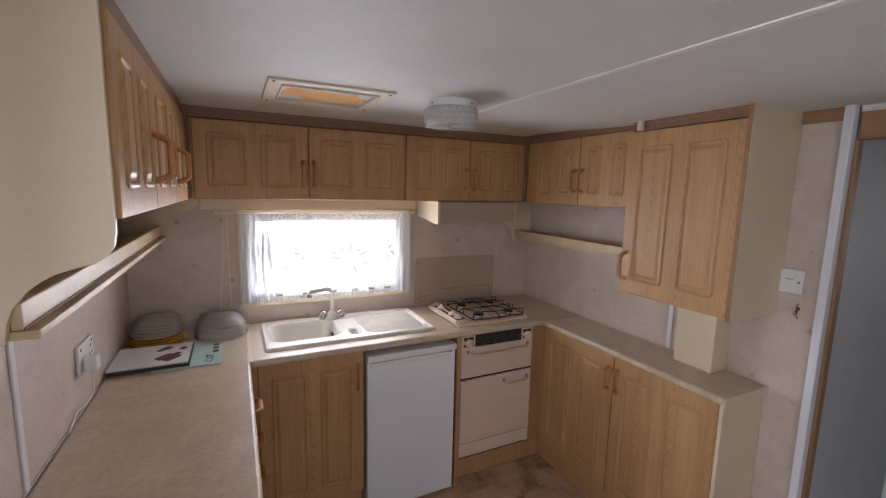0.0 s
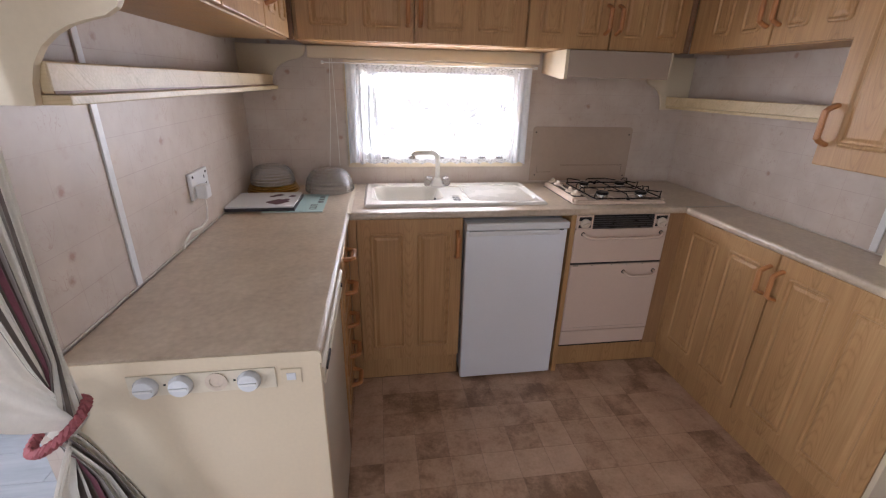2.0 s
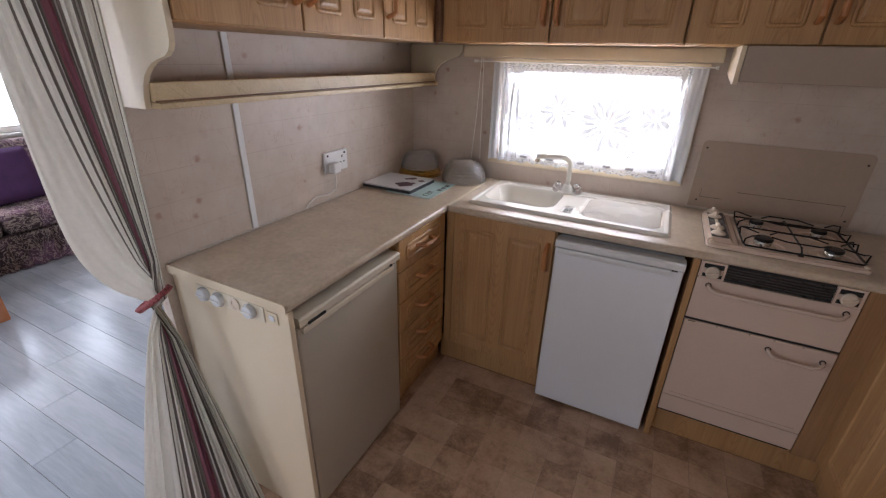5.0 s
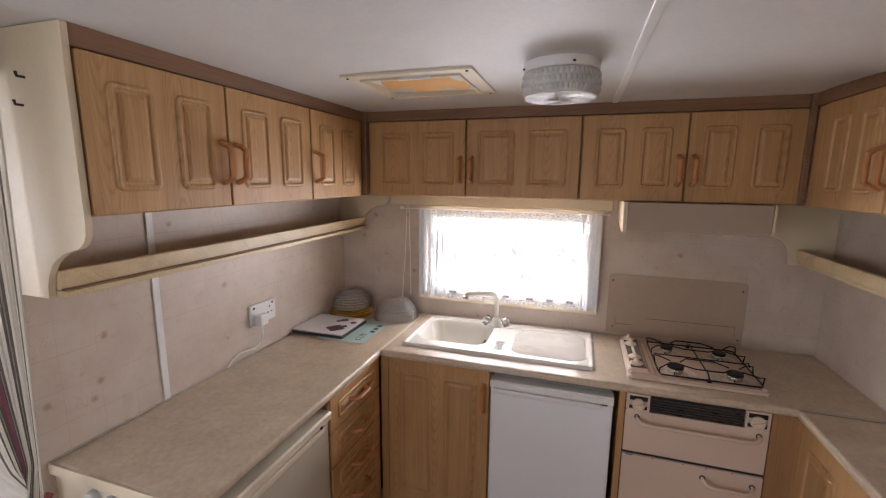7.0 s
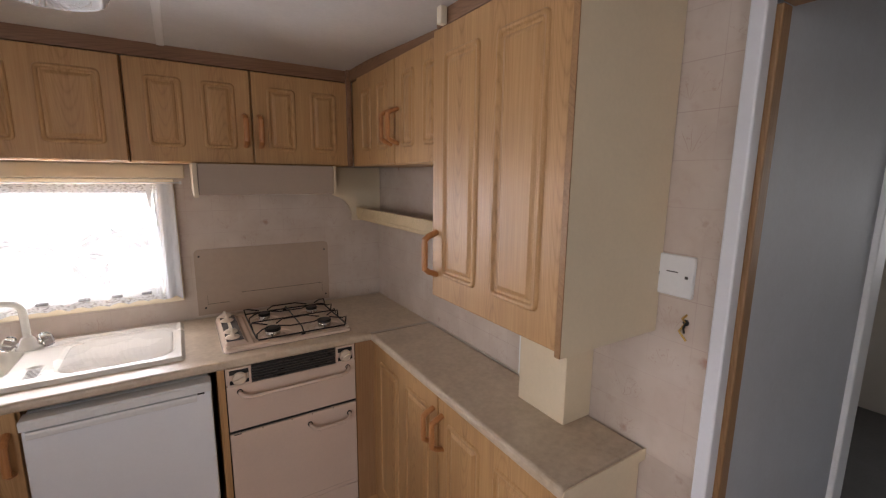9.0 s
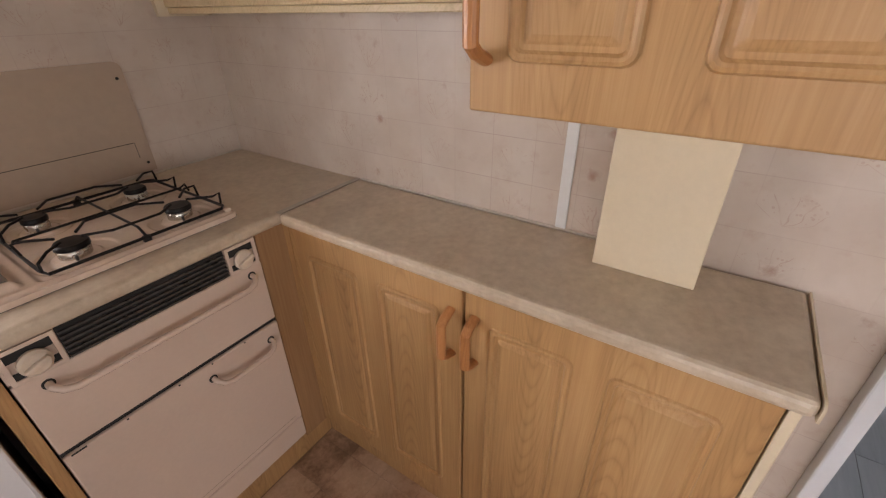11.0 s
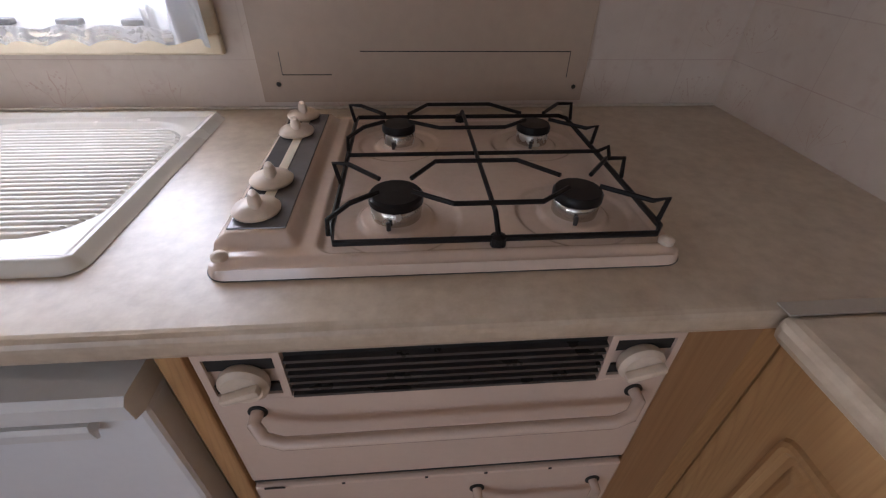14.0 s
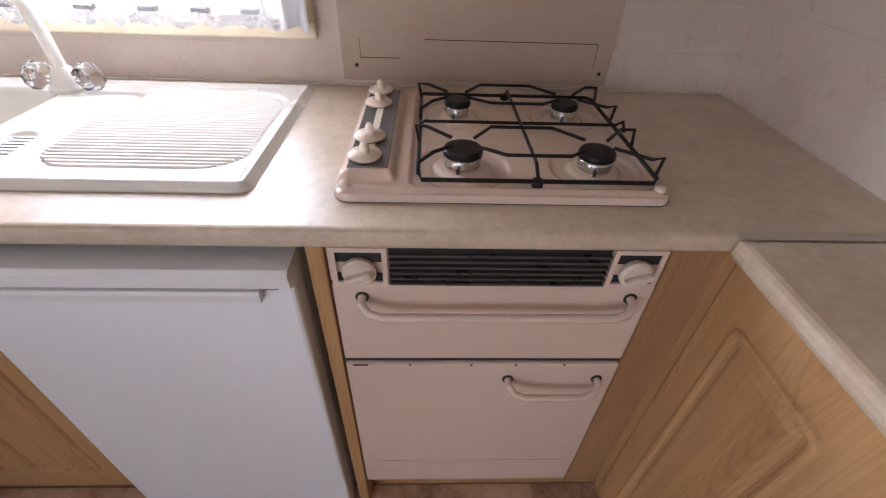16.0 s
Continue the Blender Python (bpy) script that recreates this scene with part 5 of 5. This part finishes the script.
wall_plate("double_socket", "white double power socket with a plug in it", pose(XL, 2.034, 1.040, 0, 0, 90), 0.148, 0.088, [(0.037, 0.016, 0.003, 0.005), (0.026, -0.008, 0.004, 0.0025), (0.048, -0.008, 0.004, 0.0025), (-0.055, 0.03, 0.005, 0.004), (0.055, 0.03, 0.005, 0.004)])
pg = thing("plug", "white plug with a cable trailing to the worktop", "plug", pose(XL, 1.998, 1.022, 0, 0, 90))
part("body", boxes((-0.022, 0.022, -0.048, -0.0122, -0.024, 0.022), bevel=0.006), WHITE, pg)
cpts = [(0.0, -0.030, -0.022), (0.002, -0.030, -0.06), (-0.006, -0.028, -0.098), (-0.05, -0.024, -0.110), (-0.115, -0.016, -0.105), (-0.16, -0.012, -0.125), (-0.172, -0.010, -0.142)]
part("cable", tube(bmesh.new(), cpts, 0.0036, 8), CABLE, pg, smooth=True)
wall_plate("fused_switch", "white fused spur plate with two screws", pose(XR, 1.163, 1.290, 0, 0, -90), 0.086, 0.086, [(-0.030, 0.0, 0.003, 0.003), (0.030, 0.0, 0.003, 0.003), (0.0, 0.008, 0.012, 0.001)])
wi = thing("loose_wire", "twisted bare wire ends poking from the wall", "wire")
part("hole", lathe(bmesh.new(), [(0.007, 0), (0.006, 0.001), (0.0, 0.001)], (0, 0, 0), 12), GAP, wi)
bpy.data.objects["hole"].matrix_basis = pose(XR - 0.0005, 1.130, 1.195, 0, -90, 0)
for k, dz in enumerate((-0.02, 0.02, -0.035)):
    part("strand", tube(bmesh.new(), [(XR, 1.130, 1.195), (XR - 0.012, 1.128 + 0.004 * k, 1.195 + dz * 0.5), (XR - 0.01, 1.127 - 0.003 * k, 1.195 + dz)], 0.0022, 6), BRASS if k else GAP, wi)

# ---- ceiling lamp and roof light ----
LZ = ceiling_height(1.13, 1.835)
lamp = thing("ceiling_lamp", "round cut-glass ceiling lamp on a white metal base", "ceiling lamp")
part("base", lathe(bmesh.new(), [(0.098, 0.0), (0.098, -0.026), (0.100, -0.028), (0.0, -0.028)], (1.13, 1.835, LZ + 0.003), 48), WHITE, lamp, "white metal base", True)
shade = bmesh.new()
rings = []
rows = 22
for j in range(rows + 1):
    z = -0.027 - 0.062 * j / rows
    ring = []
    for k in range(192):
        ang = 2 * math.pi * k / 192
        band = j // 7
        knobbly = 0.0032 * abs(math.sin(24 * ang + (math.pi / 2) * (band % 2))) * abs(math.sin(math.pi * (j % 7) / 7))
        rr = 0.0965 + 0.004 * math.sin(math.pi * j / rows) + knobbly
        ring.append(shade.verts.new((1.13 + rr * math.cos(ang), 1.835 + rr * math.sin(ang), LZ + 0.003 + z)))
    rings.append(ring)
for j in range(12):
    rr = 0.094 * (1 - (j / 12) ** 1.2)
    ring = []
    for k in range(192):
        ang = 2 * math.pi * k / 192
        ring.append(shade.verts.new((1.13 + rr * math.cos(ang), 1.835 + rr * math.sin(ang), LZ + 0.003 - 0.091 - 0.0028 * abs(math.sin(24 * ang)) * (j % 2))))
    rings.append(ring)
for a_ring, b_ring in zip(rings, rings[1:]):
    for k in range(192):
        shade.faces.new((a_ring[k], a_ring[(k + 1) % 192], b_ring[(k + 1) % 192], b_ring[k]))
shade.faces.new(rings[-1])
bmesh.ops.recalc_face_normals(shade, faces=shade.faces)
bmesh.ops.solidify(shade, geom=shade.faces[:], thickness=0.003)
part("shade", shade, CUTGLASS, lamp, "thick cut-glass shade", True)
for a in (200, 290, 20):
    part("screw", lathe(bmesh.new(), [(0.004, 0), (0.004, 0.004), (0.0, 0.005)], (1.13 + 0.1 * math.cos(radians(a)), 1.835 + 0.1 * math.sin(radians(a)), LZ - 0.018), 8), GAP, lamp)

VX0, VX1, VY0, VY1 = 0.490, 0.897, 1.785, 2.145
VZ = ceiling_height(0.70, 1.91)
roof = thing("roof_vent", "ceiling roof light with an orange cloth blind in a cream frame", "roof vent")
o, i = (VX0, VX1, VY0, VY1), (VX0 + 0.045, VX1 - 0.045, VY0 + 0.045, VY1 - 0.045)
part("frame", boxes((o[0], o[1], o[2], i[2], VZ - 0.008, VZ + 0.02), (o[0], o[1], i[3], o[3], VZ - 0.008, VZ + 0.02), (o[0], i[0], i[2], i[3], VZ - 0.008, VZ + 0.02), (i[1], o[1], i[2], i[3], VZ - 0.008, VZ + 0.02), bevel=0.003), IVORY, roof, "cream plastic frame")
part("inner_rim", boxes((i[0], i[1], i[2], i[2] + 0.006, VZ - 0.014, VZ + 0.01), (i[0], i[1], i[3] - 0.006, i[3], VZ - 0.014, VZ + 0.01), (i[0], i[0] + 0.006, i[2] + 0.006, i[3] - 0.006, VZ - 0.014, VZ + 0.01), (i[1] - 0.006, i[1], i[2] + 0.006, i[3] - 0.006, VZ - 0.014, VZ + 0.01)), IVORY, roof)


def sag(x, y):
    u, v = (x - i[0]) / (i[1] - i[0]), (y - i[2]) / (i[3] - i[2])
    return VZ + 0.004 - 0.016 * math.sin(math.pi * min(1, max(0, u))) * math.sin(math.pi * min(1, max(0, v))) + 0.003 * math.sin(14 * u + 6 * v)


part("blind", field(bmesh.new(), i[0] + 0.005, i[1] - 0.005, i[2] + 0.005, i[3] - 0.005, 30, 30, sag), ORANGE, roof, "sagging orange cloth", True)
part("catch", boxes((0.66, 0.76, i[2] - 0.004, i[2] + 0.008, VZ - 0.016, VZ - 0.008), bevel=0.002), WHITE, roof)
for x in (VX0 + 0.018, VX1 - 0.018):
    for y in (VY0 + 0.018, VY1 - 0.018):
        part("screw", lathe(bmesh.new(), [(0.0045, -0.010), (0.0045, -0.008)], (x, y, VZ), 10), GAP, roof)

# ---- striped curtain between kitchen and lounge ----
TIE = Vector((-0.012, 1.160, 0.815))


def drape_point(u, v):
    """u: from the loose cream edge to the wall side; v: from the rail down to the floor."""
    a, b, c = (1 - u) ** 2, 2 * u * (1 - u), u * u
    top = Vector((-0.066 * a + 0.055 * b + 0.018 * c, 1.022 * a + 1.032 * b + 1.212 * c, 0))
    z = 1.905 - (1.905 - FL - 0.004) * v
    side = Vector((0.91, -0.40, 0))
    # soft uneven folds: few and wide in the cream part, close together in the stripes
    phase = 2 * math.pi * (2.6 * u + 5.4 * u * u)
    drift = 0.5 * math.sin(z * 2.3 + 4 * u) + 0.25 * math.sin(z * 5.1 + 9 * u)
    fold = math.sin(phase + drift) + 0.35 * math.sin(2.37 * phase + 1.3 - drift) + 0.05 * math.sin(5.3 * phase + z * 3)
    if z > TIE.z:
        s = (1.905 - z) / (1.905 - TIE.z)
        w = s ** (1.6 + 12.4 * (1 - u) ** 7.5)
        p = top.lerp(Vector((TIE.x + 0.016 * u, TIE.y + 0.022 * u, 0)), w)
        p -= side * 0.020 * math.sin(math.pi * s ** 1.7) * (1 - u)
        amp = (0.013 - 0.004 * u) * (1 - 0.7 * w) * (0.75 + 0.35 * s)
        heading = min(1.0, max(0.0, (z - 1.83) / 0.05))
        fold = fold * (1 - 0.6 * heading) + heading * 1.1 * math.sin(u * 2 * math.pi * 13)
    else:
        s = (TIE.z - z) / TIE.z
        low = Vector((-0.125 + 0.375 * u, 0.985 + 0.215 * u, 0))
        p = Vector((TIE.x, TIE.y, 0)).lerp(low, 0.25 * s ** 0.55 + 0.75 * s ** 0.9)
        amp = 0.006 + 0.012 * s ** 0.55
    gather = abs(z - TIE.z)
    if gather < 0.12:
        k = 1 - gather / 0.12
        p += (side * 0.028 * math.cos(2 * math.pi * u) + Vector((0.43, 0.9, 0)) * 0.024 * math.sin(2 * math.pi * u)) * k
    q = p + side * amp * fold
    return (q.x, min(q.y, 1.2235), z)


solid("striped_curtain", sheet(drape_point, 260, 120), DRAPE, "cream curtain with brown and plum stripes, tied back", "curtain")
tb = bmesh.new()
for strand in range(2):
    pts = []
    for k in range(64):
        a = 2 * math.pi * k / 64
        tw = a * 16 + math.pi * strand
        pts.append((TIE.x + (0.044 + 0.005 * math.cos(tw)) * math.cos(a), TIE.y + (0.040 + 0.005 * math.cos(tw)) * math.sin(a) - 0.004, TIE.z + 0.03 * math.cos(a - 0.5) + 0.005 * math.sin(tw)))
    tube(tb, pts, 0.006, 6, closed=True)
solid("curtain_tie", tb, ROPE, "dark red twisted cord round the curtain", "curtain tie", smooth=True)
cr = thing("curtain_track", "white ceiling track for the dividing curtain", "curtain rail")
part("track", boxes((0.02, 0.036, YF + 0.02, 1.15, 1.900, 1.911), bevel=0.002), WHITE, cr)
for k in range(6):
    part("glider", boxes((0.022, 0.034, 1.0 + 0.026 * k, 1.006 + 0.026 * k, 1.888, 1.8995)), WHITE, cr)

# ---- lounge ----
lw = tagged(new("window_2"), "wide lounge window in a white frame, bright daylight", "window", "", "structure")
part("window_frame", boxes((-3.47, -3.43, -0.05, 2.35, 0.84, 0.89), (-3.47, -3.43, -0.05, 2.35, 1.57, 1.62), *[(-3.47, -3.43, y, y + 0.05, 0.89, 1.57) for y in (-0.05, 0.72, 1.50, 2.02, 2.30)], (-3.465, -3.435, 1.55, 2.02, 1.31, 1.34), (-3.465, -3.435, 2.07, 2.30, 1.31, 1.34), bevel=0.004), WHITE, lw)
part("window_sill", boxes((-3.43, -3.38, -0.1, 2.40, 0.815, 0.84), bevel=0.004), WHITE, lw)
for a, b in ((0.0, 0.72), (0.77, 1.50), (1.55, 2.02), (2.07, 2.30)):
    p = part("pane", boxes((-3.455, -3.451, a, b, 0.89, 1.57)), GLASS, lw)
    p.visible_shadow = False
solid("curtain_pelmet", boxes((-3.43, -3.34, -0.1, 2.5, 1.600, 1.665), bevel=0.004), TRIM, "stained wooden curtain pelmet over the lounge window", "pelmet")
solid("curtain_pole", tube(bmesh.new(), [(-3.32, -0.1, 1.695), (-3.32, 2.5, 1.695)], 0.010, 10), WHITE, "white curtain pole over the lounge window", "curtain rail")


def voile_at(y0, y1, ye):
    def place(u, v):
        wide = (y0 + (y1 - y0) * u) * (1 - v) + (ye + 0.10 * (u - 0.5)) * v
        s = v ** 1.3
        y = (y0 + (y1 - y0) * u) * (1 - s) + (ye + 0.24 * (u - 0.5)) * s
        return (-3.315 + 0.018 * math.sin(u * 2 * math.pi * 8), y, 1.70 - 0.90 * v)
    return place


solid("voile_curtain", sheet(voile_at(1.60, 1.84, 1.88), 90, 30), NET, "cream voile curtain gathered to one side", "curtain")

so2 = thing("sofa", "dark paisley sofa along the lounge end wall", "sofa")
part("base", boxes((-3.36, -2.66, -0.35, 2.62, 0.03, 0.27), bevel=0.02), PAISLEY, so2)
part("skirt", sheet(lambda u, v: (-2.648 + 0.012 * math.sin(u * 2 * math.pi * 34), -0.34 + 2.95 * u, 0.27 - 0.245 * v), 300, 6), PAISLEY, so2, "gathered valance")
for k in range(3):
    part("seat_cushion", box(bmesh.new(), -3.15, -2.64, -0.33 + 0.985 * k, 0.645 + 0.985 * k, 0.272, 0.43, bevel=0.045, seg=4), PAISLEY, so2, smooth=True)
for k in range(3):
    bm = box(bmesh.new(), -0.10, 0.10, -0.33 + 0.985 * k, 0.645 + 0.985 * k, 0.0, 0.42, bevel=0.06, seg=4)
    bm.transform(pose(-3.19, 0, 0.405, 0, -14, 0))
    part("back_cushion", bm, PAISLEY, so2, smooth=True)


def cushion(label, m, w, h, t, mat):
    bm = bmesh.new()
    def pt(side):
        def place(x, z):
            u, v = x / w * 2, z / h * 2
            return side * t * (max(0, 1 - u ** 4) * max(0, 1 - v ** 4)) ** 0.5
        return place
    for side in (-1, 1):
        f = pt(side)
        grid = [[bm.verts.new((f(w * (a / 16 - 0.5), h * (b / 16 - 0.5)), w * (a / 16 - 0.5) * (1 - 0.08 * (2 * b / 16 - 1) ** 2 * 0), h * (b / 16 - 0.5))) for a in range(17)] for b in range(17)]
        for b in range(16):
            for a in range(16):
                bm.faces.new((grid[b][a], grid[b][a + 1], grid[b + 1][a + 1], grid[b + 1][a]))
    bmesh.ops.remove_doubles(bm, verts=bm.verts, dist=0.0005)
    bm.transform(m)
    return solid("cushion", bm, mat, label, "cushion", "sofa cushions", smooth=True)


cushion("plain purple square cushion leaning on the sofa back", pose(-2.95, 1.85, 0.615, 0, -20, 8), 0.36, 0.38, 0.07, PURPLE)
cushion("fluffy grey-beige cushion leaning on the sofa back", pose(-2.86, 1.33, 0.605, 12, -24, -6), 0.40, 0.38, 0.08, FUR)

tab = thing("coffee_table", "red-brown wooden coffee table with a lower shelf", "table")
part("tabletop", boxes((-2.52, -1.93, 0.55, 1.345, 0.430, 0.452), bevel=0.006), TABLE, tab)
part("apron", boxes((-2.48, -1.97, 1.285, 1.303, 0.36, 0.430), (-2.48, -1.97, 0.59, 0.608, 0.36, 0.430), (-1.988, -1.97, 0.608, 1.285, 0.36, 0.430), (-2.48, -2.462, 0.608, 1.285, 0.36, 0.430)), TABLE, tab)
part("shelf", boxes((-2.47, -1.98, 0.60, 1.295, 0.135, 0.152), bevel=0.003), TABLE, tab)
for x in (-2.49, -2.015):
    for y in (0.575, 1.262):
        leg = box(bmesh.new(), x, x + 0.055, y, y + 0.055, FL, 0.4295, bevel=0.006)
        for k in range(3):
            box(leg, x + 0.008 + 0.014 * k, x + 0.017 + 0.014 * k, y + 0.0545, y + 0.058, 0.02, 0.41, bevel=0.002)
        part("leg", leg, TABLE, tab, "fluted square leg")

fire = thing("fireplace", "wooden fire surround with a black gas fire", "fireplace")
part("back_panel", boxes((-1.95, -1.12, 2.62, 2.698, 0.702, 1.62)), HEARTH, fire)
part("mantel", boxes((-2.0, -0.93, 2.26, 2.698, 0.672, 0.70), bevel=0.005), HEARTH, fire)
part("upper_shelf", boxes((-1.98, -1.08, 2.40, 2.698, 1.300, 1.328), bevel=0.004), HEARTH, fire)
part("hearth", boxes((-2.0, -0.90, 2.10, 2.698, FL, 0.045), bevel=0.006), HEARTH, fire)
gf = part("gas_fire", boxes((-1.85, -0.98, 2.34, 2.698, 0.047, 0.655), bevel=0.008), DARKGLASS, fire, "black gas fire with a glass front")
part("hood", prism(bmesh.new(), [(2.339, 0.52), (2.27, 0.54), (2.26, 0.57), (2.339, 0.62)], "x", -1.80, -1.02), BLACK, gf)
part("frame", boxes((-1.82, -1.02, 2.318, 2.3395, 0.16, 0.18), (-1.82, -1.02, 2.318, 2.3395, 0.47, 0.49), (-1.04, -1.02, 2.318, 2.3395, 0.18, 0.47), (-1.82, -1.80, 2.318, 2.3395, 0.18, 0.47)), PANELGREY, gf)
part("glass_panel", boxes((-1.80, -1.04, 2.328, 2.338, 0.18, 0.47)), DARKGLASS, gf)
pp = part("leaflet", boxes((-1.42, -1.10, 2.322, 2.3275, 0.21, 0.43)), PAPER, gf, "printed safety leaflet")
for k in range(5):
    part("bar", boxes((-1.40, -1.16 - 0.02 * (k % 2), 2.3205, 2.3218, 0.24 + 0.032 * k, 0.25 + 0.032 * k)), PANELGREY, pp)

# ---- floor pieces ----
T = 0.128
bm = box(bmesh.new(), 0.0006, T - 0.0006, 0.0006, T - 0.0006, -0.002, 0.0)
tile = part("tile", bm, TILE, floor_kitchen)
tile_mesh = tile.data
tile.matrix_basis = pose(0.40, 2.24 - T, FL)
count = 0
for r in range(21):
    for c in range(14):
        x, y = 0.40 + c * T, 2.24 - (r + 1) * T
        if (r, c) == (0, 0) or x + T > XR + 0.03 or y < YF:
            continue
        ob = new("tile", tile_mesh)
        ob.parent = floor_kitchen
        ob.matrix_basis = pose(x, y, FL)
        count += 1
rest = bmesh.new()
for r in range(21):
    for c in range(3):
        x, y = 0.40 - (c + 1) * T, 2.24 - (r + 1) * T
        if x > XL and y > YF:
            box(rest, x + 0.001, x + T - 0.001, y + 0.001, y + T - 0.001, FL - 0.002, FL)
part("tile_edge", rest, TILE, floor_kitchen)
PW, PL = 0.15, 0.92
plank_meshes = {}


def lay_planks(floor, x0, x1, y0, y1):
    """Rows of staggered planks, cut at the walls."""
    row, y = 0, y0
    while y < y1 - 0.02:
        width = min(PW, y1 - y)
        x, length = x0, (PL, 0.61, 0.30)[row % 3]
        while x < x1 - 0.02:
            length = min(length, x1 - x)
            key = (round(length, 3), round(width, 3))
            if key in plank_meshes:
                ob = new("plank", plank_meshes[key])
            else:
                ob = mesh_object("plank", box(bmesh.new(), 0.001, length - 0.001, 0.001, width - 0.001, -0.0018, 0.0), PLANK)
                plank_meshes[key] = ob.data
            ob.parent = floor
            ob.matrix_basis = pose(x, y, FL + 0.0005)
            x, length = x + length, PL
        row, y = row + 1, y + width


lay_planks(floor_lounge, -3.44, XL, YF, YB)
lay_planks(floor_corridor, XR + 0.032, 5.04, YF, 1.04)

# Bring the whole place to its true size, with the floor at zero
PLACE = Matrix.Diagonal((SCALE, SCALE, SCALE, 1)) @ Matrix.Translation((0, 0, -BASE))
for ob in list(scene.objects):
    if ob.parent is None and ob.type != "CAMERA":
        ob.matrix_basis = PLACE @ ob.matrix_basis
